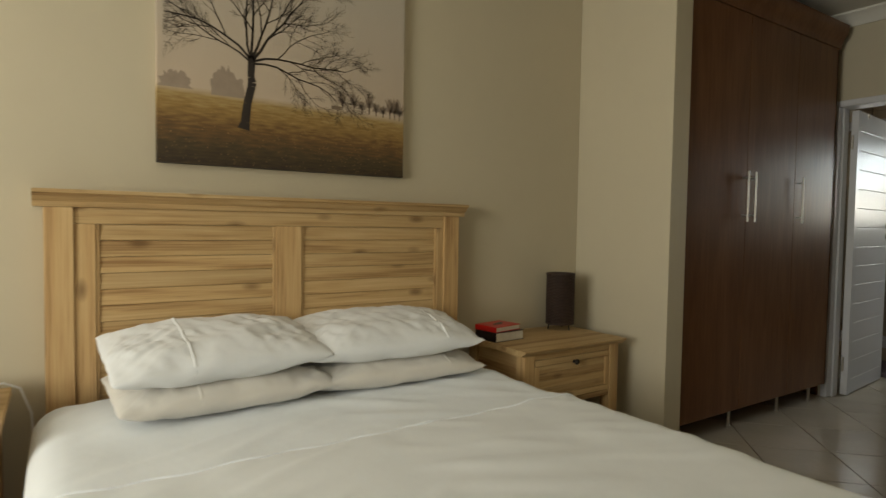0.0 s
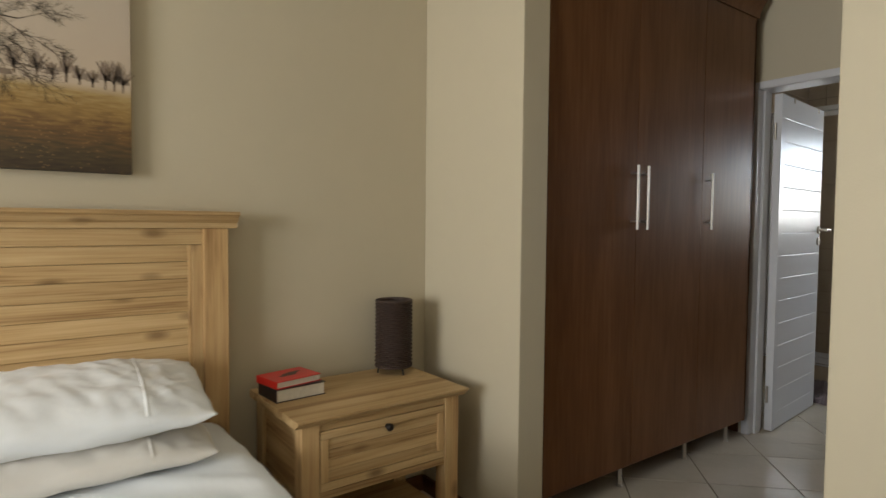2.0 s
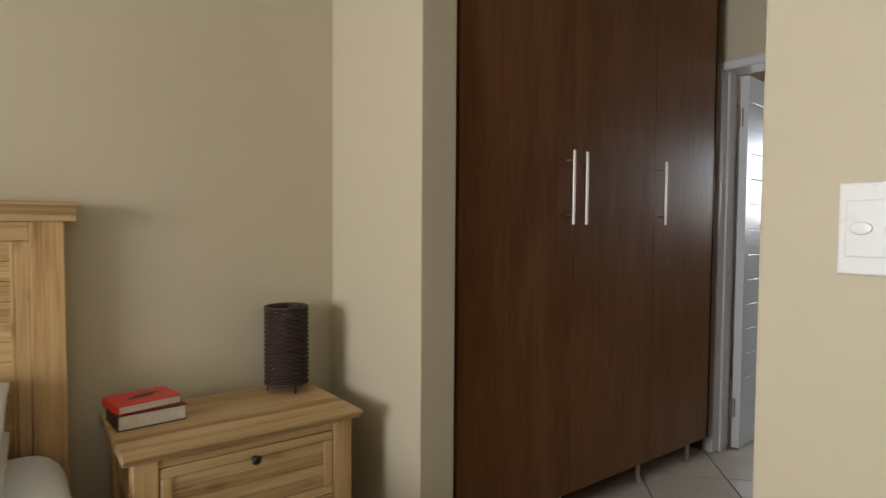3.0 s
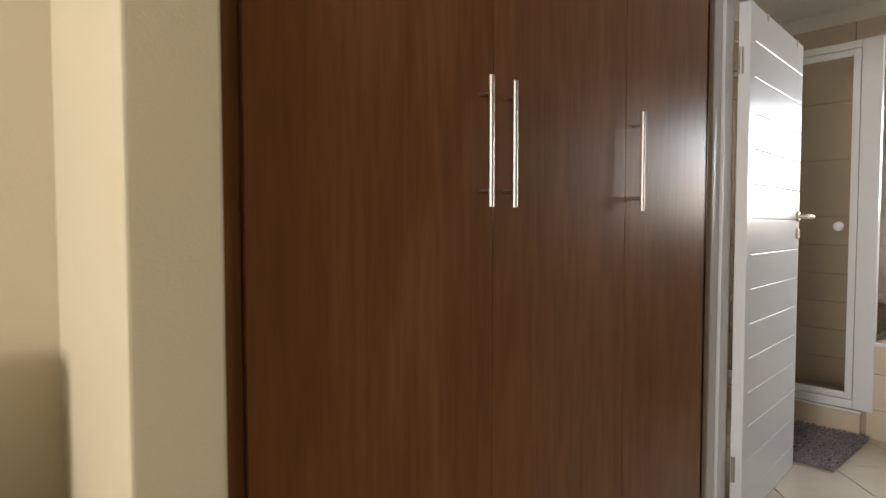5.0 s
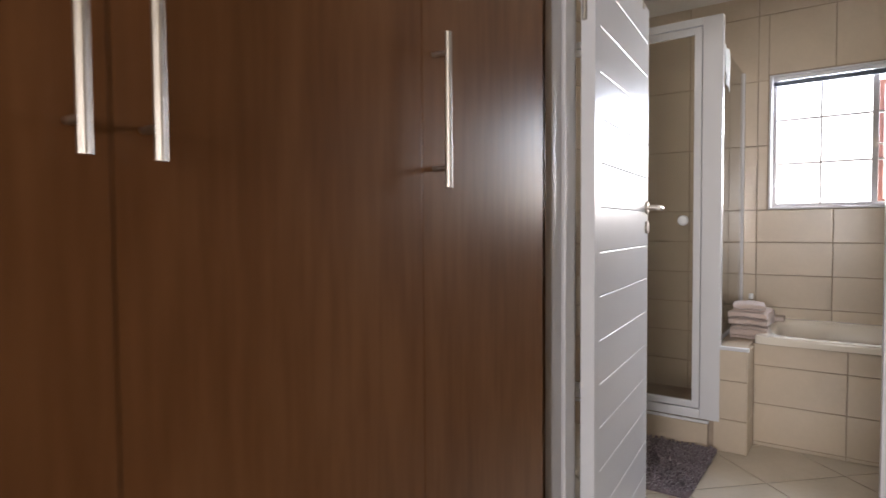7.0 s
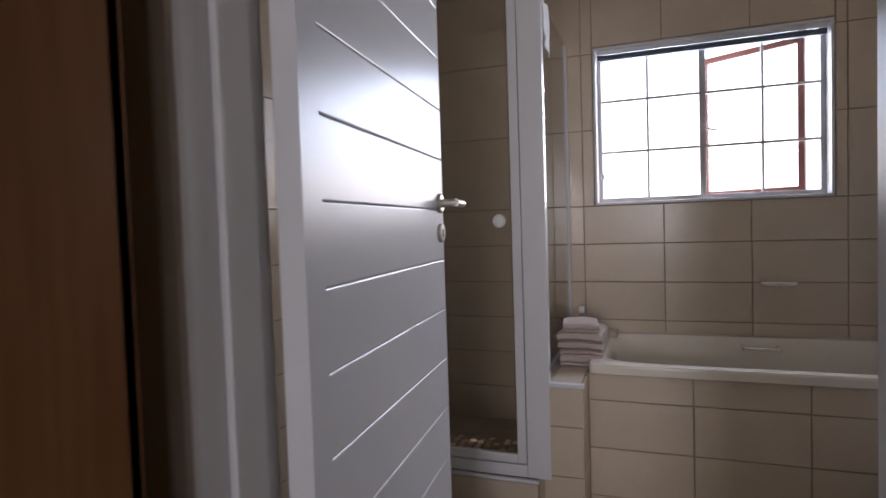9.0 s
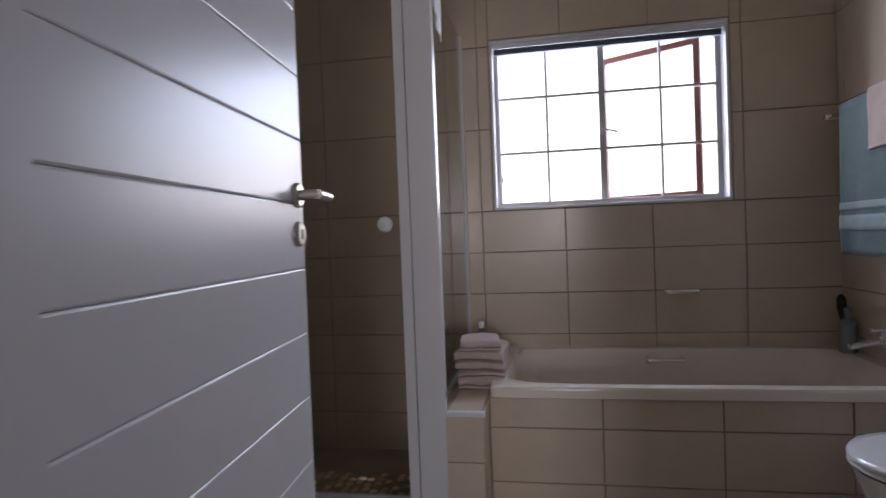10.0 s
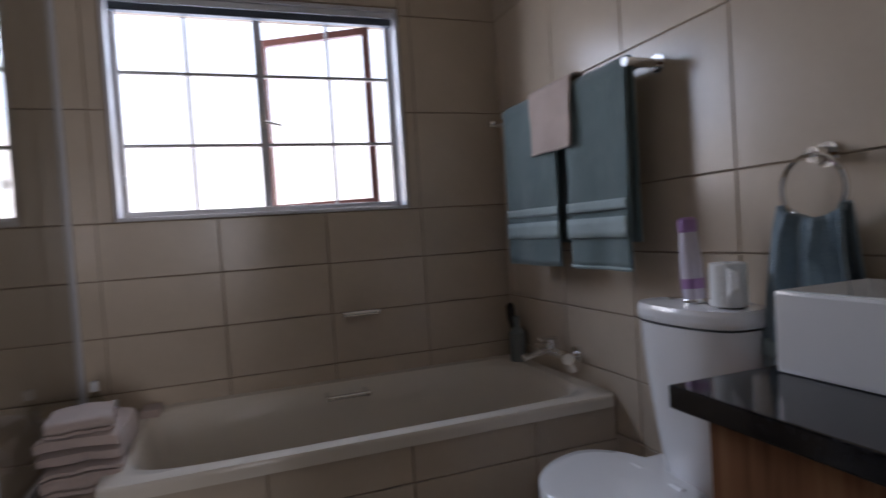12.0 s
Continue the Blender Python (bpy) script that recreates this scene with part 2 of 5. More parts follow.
def rod(a, b, r, bm=None, seg=26, r2=None):
    bm = bm or bmesh.new()
    a, b = Vector(a), Vector(b)
    d = b - a
    m = Matrix.Translation((a + b) / 2) @ d.to_track_quat("Z", "Y").to_matrix().to_4x4()
    bmesh.ops.create_cone(bm, cap_ends=True, segments=seg, radius1=r, radius2=r if r2 is None else r2, depth=d.length, matrix=m)
    return bm


def lathe(profile, cx=0.0, cy=0.0, seg=28, sx=1.0, sy=1.0):
    """Turned shape from (radius, height) pairs."""
    bm = bmesh.new()
    seg = max(seg, 28)
    rings = []
    for r, z in profile:
        rings.append([bm.verts.new((cx + sx * r * math.cos(2 * math.pi * i / seg), cy + sy * r * math.sin(2 * math.pi * i / seg), z)) for i in range(seg)])
    for p, q in zip(rings, rings[1:]):
        for i in range(seg):
            bm.faces.new((p[i], p[(i + 1) % seg], q[(i + 1) % seg], q[i]))
    bm.faces.new(list(reversed(rings[0])))
    bm.faces.new(rings[-1])
    return bm


def extrude_profile(points, axis, a, b, bm=None):
    """A closed outline in the plane across the axis, drawn out from a to b."""
    bm = bm or bmesh.new()

    def at(p, s):
        v = [0, 0, 0]
        others = [i for i in range(3) if i != axis]
        v[axis], v[others[0]], v[others[1]] = s, p[0], p[1]
        return v
    lo = [bm.verts.new(at(p, a)) for p in points]
    hi = [bm.verts.new(at(p, b)) for p in points]
    n = len(points)
    for i in range(n):
        bm.faces.new((lo[i], lo[(i + 1) % n], hi[(i + 1) % n], hi[i]))
    bm.faces.new(lo)
    bm.faces.new(hi)
    bmesh.ops.recalc_face_normals(bm, faces=bm.faces)
    return bm


def grid_surface(nu, nv, f, thick=0.0, closed_u=False):
    bm = bmesh.new()
    vs = [[bm.verts.new(f(i / (nu if closed_u else nu - 1), j / (nv - 1))) for j in range(nv)] for i in range(nu)]
    for i in range(nu if closed_u else nu - 1):
        for j in range(nv - 1):
            k = (i + 1) % nu
            bm.faces.new((vs[i][j], vs[k][j], vs[k][j + 1], vs[i][j + 1]))
    bmesh.ops.recalc_face_normals(bm, faces=bm.faces)
    if thick:
        bmesh.ops.solidify(bm, geom=list(bm.faces), thickness=thick)
    return bm


def finish(bm, name, mat, smooth=None):
    bmesh.ops.recalc_face_normals(bm, faces=bm.faces)
    me = bpy.data.meshes.new(name)
    bm.to_mesh(me)
    bm.free()
    me.materials.append(mat)
    if smooth is not None:
        for p in me.polygons:
            p.use_smooth = True
        me.set_sharp_from_angle(angle=radians(smooth))
    return me


def part(name, bm, mat, parent, label="", smooth=15):
    ob = new(name, finish(bm, name, mat, smooth))
    ob.parent = parent
    if label:
        ob["label"] = label
    return ob


def thing(name, m, label, category, group="", kind=""):
    ob = new(name)
    ob.empty_display_size = 0.05
    ob.matrix_world = m
    return tagged(ob, label, category, group, kind)


def solid(name, bm, mat, label, category, kind="structure", smooth=15, group=""):
    return tagged(new(name, finish(bm, name, mat, smooth)), label, category, group, kind)


def piece(name, mesh, parent, m):
    ob = new(name, mesh)
    ob.parent = parent
    ob.matrix_basis = m
    return ob


# ---- structure ----
CEIL = 2.66
BED_Y, RET_X0, RET_X1, RET_Y = 1.91, 2.32, 2.458, 1.282
PART_X0, PART_X1 = 4.29, 4.45
DOOR_Y0, DOOR_Y1, DOOR_H = 0.60, 1.355, 2.035
BATH_X, BATH_Y0, BATH_Y1 = 6.91, -0.425, 2.12
NIB_X, NIB_Y = 2.354, 0.271
BR_X, BR_Y = -2.5, -2.6

wall_north = solid("wall_north", box(BR_X - 0.15, 4.45, BED_Y, BED_Y + 0.15, 0, CEIL), PAINT, "cream painted plaster wall behind the bed", "wall")
wall_return = solid("wall_return", box(RET_X0, RET_X1, RET_Y, BED_Y, 0, CEIL, 0.006), PAINT, "cream painted wall end beside the wardrobe", "wall")
bm = box(NIB_X, NIB_X + 0.15, BR_Y, NIB_Y, 0, CEIL, 0.006)
box(NIB_X + 0.14, PART_X0 + 0.012, NIB_Y - 0.15, NIB_Y - 0.0005, 0, CEIL, 0.0, bm)
wall_switch = solid("wall_passage", bm, PAINT, "cream painted wall along the dressing passage", "wall")
wall_south = solid("wall_south", box(BR_X - 0.15, NIB_X + 0.15, BR_Y - 0.15, BR_Y, 0, CEIL), PAINT, "cream painted bedroom wall", "wall")
bm = box(BR_X - 0.15, BR_X, BR_Y, -1.05, 0, CEIL)
box(BR_X - 0.15, BR_X, 1.25, BED_Y, 0, CEIL, 0, bm)
box(BR_X - 0.15, BR_X, -1.05, 1.25, 0, 0.75, 0, bm)
box(BR_X - 0.15, BR_X, -1.05, 1.25, 2.25, CEIL, 0, bm)
wall_west = solid("wall_west", bm, PAINT, "cream painted wall with the bedroom window", "wall")
bm = box(PART_X0 + 0.012, PART_X1 - 0.012, BATH_Y0 - 0.15, DOOR_Y0 - 0.01, 0, CEIL)
box(PART_X0 + 0.012, PART_X1 - 0.012, DOOR_Y1 + 0.01, BED_Y, 0, CEIL, 0, bm)
box(PART_X0 + 0.012, PART_X1 - 0.012, DOOR_Y0 - 0.01, DOOR_Y1 + 0.01, DOOR_H + 0.01, CEIL, 0, bm)
box(PART_X0 + 0.012, PART_X1 - 0.012, BED_Y + 0.15, BATH_Y1 + 0.15, 0, CEIL, 0, bm)
wall_partition = solid("wall_partition", bm, PAINT, "cream painted wall between passage and bathroom", "wall")

ceiling = solid("ceiling", box(BR_X - 0.15, BATH_X + 0.25, BR_Y - 0.15, BATH_Y1 + 0.15, CEIL, CEIL + 0.12), CEILING, "white painted plasterboard ceiling", "ceiling")
floor_bedroom = solid("floor", box(BR_X - 0.15, PART_X0 + 0.08, BR_Y - 0.15, BED_Y + 0.15, -0.12, -0.006), FLOOR_GROUT, "pale diagonal ceramic floor tiles with dark joints", "floor")
floor_bathroom = solid("floor_bathroom", box(PART_X0 + 0.08, BATH_X + 0.25, BATH_Y0 - 0.15, BATH_Y1 + 0.15, -0.12, -0.006), FLOOR_GROUT, "cream diagonal ceramic floor tiles with dark joints", "floor")
ground = solid("ground", box(-60, 80, -60, 60, -0.5, -0.3), GRASS, "dry lawn outside the house", "ground")

# bright hazy distance outside the bathroom window
BACK = bpy.data.materials.new("bright_hazy_sky")
BACK.use_nodes = True
_b = BACK.node_tree
_e = _b.nodes.new("ShaderNodeEmission")
_g = _b.nodes.new("ShaderNodeValToRGB")
_t = _b.nodes.new("ShaderNodeTexCoord")
_s = _b.nodes.new("ShaderNodeSeparateXYZ")
_b.links.new(_t.outputs["Generated"], _s.inputs[0])
_b.links.new(_s.outputs["Z"], _g.inputs[0])
_g.color_ramp.elements[0].position, _g.color_ramp.elements[0].color = 0.15, (1.0, 0.97, 0.92, 1)
_g.color_ramp.elements[1].position, _g.color_ramp.elements[1].color = 0.45, (0.86, 0.93, 1.0, 1)
_b.links.new(_g.outputs[0], _e.inputs[0])
_e.inputs[1].default_value = 2.2
_b.links.new(_e.outputs[0], _b.nodes["Material Output"].inputs[0])
backdrop = solid("backdrop", box(30.0, 30.2, -28, 30, -0.3, 24), BACK, "bright hazy sky beyond the window", "sky")

# window openings of the bathroom
WY0, WY1, WZ0, WZ1 = 0.03, 1.10, 1.255, 2.06
bm = box(BATH_X, BATH_X + 0.22, BATH_Y0 - 0.15, WY0, 0, CEIL)
box(BATH_X, BATH_X + 0.22, WY1, BATH_Y1 + 0.15, 0, CEIL, 0, bm)
box(BATH_X, BATH_X + 0.22, WY0, WY1, 0, WZ0, 0, bm)
box(BATH_X, BATH_X + 0.22, WY0, WY1, WZ1, CEIL, 0, bm)
wall_east = solid("wall_east", bm, GROUT, "cream tiled bathroom wall with the window", "wall")
wall_bath_south = solid("wall_bath_south", box(PART_X1 - 0.012, BATH_X, BATH_Y0 - 0.15, BATH_Y0, 0, CEIL), GROUT, "cream tiled wall behind toilet and basin", "wall")
wall_bath_north = solid("wall_bath_north", box(PART_X1 - 0.012, BATH_X, BATH_Y1, BATH_Y1 + 0.15, 0, CEIL), GROUT, "cream tiled bathroom wall beside the shower", "wall")

# plaster cornice
COVE = [(0, 0), (0.0, -0.085), (0.012, -0.085), (0.02, -0.07), (0.05, -0.035), (0.075, -0.02), (0.085, -0.012), (0.085, 0)]


def cornice(x0, y0, x1, y1, nx, ny):
    """Coved moulding from one corner to the next; nx, ny points into the room."""
    bm = bmesh.new()
    rings = []
    for x, y, e in ((x0, y0, 1), (x1, y1, -1)):
        dx, dy = (x1 - x0), (y1 - y0)
        ln = math.hypot(dx, dy)
        rings.append([bm.verts.new((x + nx * p + e * dx / ln * p, y + ny * p + e * dy / ln * p, CEIL + q)) for p, q in COVE])
    n = len(COVE)
    for i in range(n):
        bm.faces.new((rings[0][i], rings[0][(i + 1) % n], rings[1][(i + 1) % n], rings[1][i]))
    solid("trim", bm, CEILING, "white coved plaster cornice", "cornice", smooth=30)


for c in ((BR_X, BED_Y, RET_X0, BED_Y, 0, -1), (RET_X0, BED_Y, RET_X0, RET_Y, -1, 0), (PART_X0 + 0.012, NIB_Y, PART_X0 + 0.012, BED_Y, -1, 0),
          (NIB_X, NIB_Y, PART_X0, NIB_Y, 0, 1), (BATH_X, BATH_Y0, BATH_X, BATH_Y1, -1, 0), (PART_X1, BATH_Y0, BATH_X, BATH_Y0, 0, 1),
          (PART_X1, BATH_Y1, BATH_X, BATH_Y1, 0, -1), (NIB_X, BR_Y, NIB_X, NIB_Y, -1, 0)):
    cornice(*c)

# skirting boards


def skirting(x0, x1, y0, y1):
    solid("baseboard", box(x0, x1, y0, y1, 0, 0.075, 0.004), SKIRT, "dark brown wooden skirting board", "skirting")


skirting(BR_X, RET_X0, BED_Y - 0.014, BED_Y)
skirting(RET_X0 - 0.014, RET_X0, RET_Y, BED_Y - 0.014)
skirting(RET_X0 - 0.014, RET_X1, RET_Y - 0.014, RET_Y)
skirting(RET_X1, PART_X0, BED_Y - 0.014, BED_Y)
skirting(PART_X0 - 0.002, PART_X0 + 0.012, 1.42, BED_Y - 0.014)
skirting(NIB_X - 0.014, NIB_X, BR_Y, NIB_Y)
skirting(NIB_X, PART_X0, NIB_Y, NIB_Y + 0.014)

# bathroom door: pressed steel frame and a horizontally grooved leaf
door_frame = thing("door_frame", pose(0, 0, 0), "white gloss painted steel door frame", "door frame", kind="structure")
for y0, y1, nm in ((DOOR_Y1, DOOR_Y1 + 0.045, "jamb"), (DOOR_Y0 - 0.045, DOOR_Y0, "jamb")):
    part(nm, box(PART_X0 - 0.01, PART_X1 + 0.005, y0, y1, 0, DOOR_H + 0.045, 0.012), WHITE, door_frame)
part("head", box(PART_X0 - 0.01, PART_X1 + 0.005, DOOR_Y0, DOOR_Y1, DOOR_H, DOOR_H + 0.045, 0.01), WHITE, door_frame)
for y0, y1 in ((DOOR_Y1 - 0.014, DOOR_Y1), (DOOR_Y0, DOOR_Y0 + 0.014)):
    part("door_stop", box(PART_X0 + 0.05, PART_X1 - 0.045, y0, y1, 0, DOOR_H, 0.003), WHITE, door_frame)

LEAF_W, LEAF_H, LEAF_T = 0.785, 2.02, 0.042
door_1 = thing("door_1", pose(4.452, 1.297, 0.008, 0, 0, 5.0), "white gloss door with horizontal grooves, standing open", "door", kind="structure")
bm = box(0.0, 0.062, 0, LEAF_T, 0, LEAF_H)
GROOVE0, GROOVE = 0.925, 0.1365
part("hinge_stile", bm, WHITE, door_1)
part("latch_edge", box(LEAF_W - 0.002, LEAF_W, 0.001, LEAF_T - 0.001, 0, LEAF_H, 0.0008), WHITE, door_1)
edges = [0.0] + [GROOVE0 + GROOVE * k for k in range(-6, 9) if 0.05 < GROOVE0 + GROOVE * k < 1.95] + [LEAF_H]
for a, b in zip(edges, edges[1:]):
    c, g = 0.0040, 0.0004
    ring_out = [(0, a + c), (0.0008, a + 0.0018), (0.0020, a + g), (LEAF_T - 0.0020, a + g), (LEAF_T - 0.0008, a + 0.0018), (LEAF_T, a + c),
                (LEAF_T, b - c), (LEAF_T - 0.0008, b - 0.0018), (LEAF_T - 0.0020, b - g), (0.0020, b - g), (0.0008, b - 0.0018), (0, b - c)]
    part("board", extrude_profile(ring_out, 0, 0.062, LEAF_W - 0.002), WHITE, door_1, smooth=10)
lever = part("door_handle", rod((0.748, 0.0, 1.215), (0.748, -0.05, 1.215), 0.011), CHROME, door_1, "brushed steel lever handle")
part("lever_arm", rod((0.739, -0.048, 1.215), (0.808, -0.05, 1.213), 0.010), CHROME, lever)
part("rose", lathe([(0.026, 0), (0.026, 0.006), (0.022, 0.009)], 0, 0), CHROME, lever).matrix_basis = pose(0.748, 0, 1.215, 90, 0, 0)
esc = part("keyhole_plate", lathe([(0.026, 0), (0.026, 0.006), (0.022, 0.009)], 0, 0), CHROME, door_1, "round steel keyhole plate")
esc.matrix_basis = pose(0.748, 0, 1.135, 90, 0, 0)
part("keyhole", box(-0.004, 0.004, -0.011, 0.009, 0.0085, 0.0105), BLACK, esc)
for x in (0.20, 0.66):
    hook = part("over_door_hook", box(x, x + 0.018, -0.003, LEAF_T + 0.003, LEAF_H, LEAF_H + 0.003), CHROME, door_1, "small steel hook over the door top")
    part("hook_tab", box(x, x + 0.018, -0.0035, -0.0005, LEAF_H - 0.03, LEAF_H), CHROME, hook)
for z in (0.22, 1.80):
    part("hinge", rod((-0.008, 0.03, z - 0.05), (-0.008, 0.03, z + 0.05), 0.007), CHROME, door_1, "steel butt hinge")

# bathroom window
window_1 = thing("window_1", pose(BATH_X, 0, 0), "steel window with small panes, one casement open", "window", kind="structure")
FX = 0.08
for nm, b in (("window_frame", (FX, FX + 0.035, WY0, WY1, WZ0, WZ0 + 0.028)), ("window_frame", (FX, FX + 0.035, WY0, WY1, WZ1 - 0.028, WZ1)),
              ("window_frame", (FX, FX + 0.035, WY0, WY0 + 0.028, WZ0 + 0.028, WZ1 - 0.028)), ("window_frame", (FX, FX + 0.035, WY1 - 0.028, WY1, WZ0 + 0.028, WZ1 - 0.028))):
    part(nm, box(*b, 0.003), FRAME_STEEL, window_1)
WM = (WY0 + WY1) / 2 + 0.012
part("mullion", box(FX - 0.004, FX + 0.035, WM - 0.016, WM + 0.016, WZ0 + 0.028, WZ1 - 0.028, 0.003), FRAME_STEEL, window_1)
for y in ((WY1 + WM) / 2 + 0.002, (WY0 + WM) / 2 + 0.0):
    part("glazing_bar", box(FX + 0.004, FX + 0.022, y - 0.006, y + 0.006, WZ0 + 0.028, WZ1 - 0.028), FRAME_STEEL, window_1)
for k in (1, 2):
    z = (0, 1.528, 1.80)[k]
    part("glazing_bar", box(FX + 0.002, FX + 0.024, WY0 + 0.028, WY1 - 0.028, z - 0.006, z + 0.006), FRAME_STEEL, window_1)
pane = part("pane", box(FX + 0.026, FX + 0.030, WM + 0.016, WY1 - 0.028, WZ0 + 0.028, WZ1 - 0.028), GLASS, window_1)
pane.visible_shadow = False
cas = part("casement", box(0, 0.026, 0, 0.03, WZ0 + 0.02, WZ1 - 0.02, 0.003), RUST_BROWN, window_1, "red-brown steel casement swung outwards")
CW = 0.51
box(0, 0.026, CW - 0.03, CW, WZ0 + 0.02, WZ1 - 0.02, 0.003, cas_bm := bmesh.new())
part("casement_stile", cas_bm, RUST_BROWN, cas)
part("casement_rail", box(0, 0.026, 0.03, CW - 0.03, WZ1 - 0.05, WZ1 - 0.02, 0.003), RUST_BROWN, cas)
part("casement_rail", box(0, 0.026, 0.03, CW - 0.03, WZ0 + 0.02, WZ0 + 0.05, 0.003), RUST_BROWN, cas)
cp = part("pane", box(0.010, 0.014, 0.03, CW - 0.03, WZ0 + 0.05, WZ1 - 0.05), GLASS, cas)
cp.visible_shadow = False
cas.matrix_basis = pose(FX + 0.05, WY0 + 0.085, 0, 0, 0, -30)
part("peg_stay", rod((FX - 0.012, WM - 0.002, 1.62), (FX - 0.02, WM - 0.07, 1.60), 0.005), CHROME, window_1, "small steel window catch")
part("peg_stay", box(FX - 0.012, FX - 0.004, WM - 0.008, WM + 0.008, 1.59, 1.65, 0.002), CHROME, window_1)
rev = part("window_sill", box(-0.009, FX, WY0 - 0.008, WY1 + 0.008, WZ0 - 0.010, WZ0 + 0.004, 0.002), WHITE, window_1, "white tile trim round the opening")
for b in ((-0.009, FX, WY0 - 0.008, WY0 + 0.005, WZ0 + 0.0045, WZ1 + 0.008), (-0.009, FX, WY1 - 0.005, WY1 + 0.008, WZ0 + 0.0045, WZ1 + 0.008), (-0.009, FX, WY0 + 0.0055, WY1 - 0.0055, WZ1 - 0.005, WZ1 + 0.008)):
    part("window_trim", box(*b, 0.002), WHITE, window_1)

blind = thing("blind", pose(BATH_X, 0, WZ1 - 0.005), "dark venetian blind pulled up under a pale headrail", "blind")
part("headrail", box(0.005, 0.035, WY0 + 0.01, WY1 - 0.01, -0.022, 0.0, 0.003), PLASTIC, blind)
for k in range(4):
    part("slat", box(0.006, 0.034, WY0 + 0.015, WY1 - 0.015, -0.030 - 0.0045 * k, -0.0268 - 0.0045 * k), BLIND, blind)
part("bottom_rail", box(0.006, 0.034, WY0 + 0.015, WY1 - 0.015, -0.054, -0.045, 0.002), BLIND, blind)
part("cord_toggle", lathe([(0.004, 0), (0.009, 0.01), (0.009, 0.03), (0.004, 0.04)], 0.02, WY1 - 0.03), PLASTIC, blind).location = (0, 0, -0.68)
part("cord", rod((0.02, WY1 - 0.03, -0.645), (0.02, WY1 - 0.03, -0.03), 0.0015, seg=6), PLASTIC, blind)

# bedroom window (behind the walker)
window_2 = thing("window_2", pose(BR_X - 0.1, 0, 0), "steel bedroom window", "window", kind="structure")
for b in ((0, 0.04, -1.05, 1.25, 0.75, 0.80), (0, 0.04, -1.05, 1.25, 2.20, 2.25), (0, 0.04, -1.05, -1.0, 0.80, 2.20), (0, 0.04, 1.20, 1.25, 0.80, 2.20), (0, 0.04, 0.08, 0.12, 0.80, 2.20), (0, 0.03, -1.0, 0.08, 1.68, 1.71), (0, 0.03, 0.12, 1.20, 1.68, 1.71)):
    part("window_frame", box(*b, 0.003), FRAME_STEEL, window_2)
wp = part("pane", box(0.012, 0.016, -1.0, 1.2, 0.80, 2.20), GLASS, window_2)
wp.visible_shadow = False


# ---- bedroom things ----
def wardrobe():
    W, D = 4.185 - 2.47, BED_Y - 0.03 - 1.33
    w = thing("wardrobe", pose(2.47, 1.33, 0), "tall dark walnut veneer wardrobe with three doors on steel feet", "wardrobe")
    part("side_panel", box(0, 0.016, 0.0, D, 0.12, 2.40), WALNUT, w)
    part("side_panel", box(W - 0.016, W, 0.0, D, 0.12, 2.40), WALNUT, w)
    part("base_panel", box(0.016, W - 0.016, 0.025, D, 0.12, 0.138), WALNUT, w)
    part("back_panel", box(0.016, W - 0.016, D - 0.01, D, 0.138, 2.40), WALNUT, w)
    part("filler_strip", box(0.0165, 0.036, 0.012, 0.022, 0.12, 2.42), WALNUT, w)
    xs = [0.038, 0.628, 1.186, W]
    for i in range(3):
        d = part("door", box(xs[i] + 0.0015, xs[i + 1] - 0.0015, 0, 0.018, 0.122, 2.41, 0.0012), WALNUT, w)
        hx = (xs[1] - 0.042, xs[1] + 0.036, xs[2] + 0.035)[i]
        h = part("handle", rod((hx, -0.036, 1.225), (hx, -0.036, 1.515), 0.0062), CHROME, d, "brushed steel bar handle")
        for z in (1.262, 1.478):
            part("post", rod((hx, -0.031, z), (hx, 0.0, z), 0.0045), CHROME, h)
    crown = [(0.02, 2.412), (-0.006, 2.412), (-0.008, 2.44), (-0.02, 2.47), (-0.042, 2.50), (-0.05, 2.53), (-0.05, 2.56), (0.02, 2.56)]
    part("crown", extrude_profile(crown, 0, 0, W + 0.02), WALNUT, w, "curved cornice along the top", smooth=30)
    part("top_panel", box(0.016, W - 0.016, 0.02, D, 2.40, 2.418), WALNUT, w)
    for x in (0.08, 0.628, 1.186, W - 0.1):
        for y in (0.06, D - 0.08):
            part("foot", lathe([(0.016, 0), (0.016, 0.008), (0.011, 0.012), (0.011, 0.11), (0.02, 0.12)], x, y, 16), CHROME, w, "round steel foot")
    return w


wardrobe()


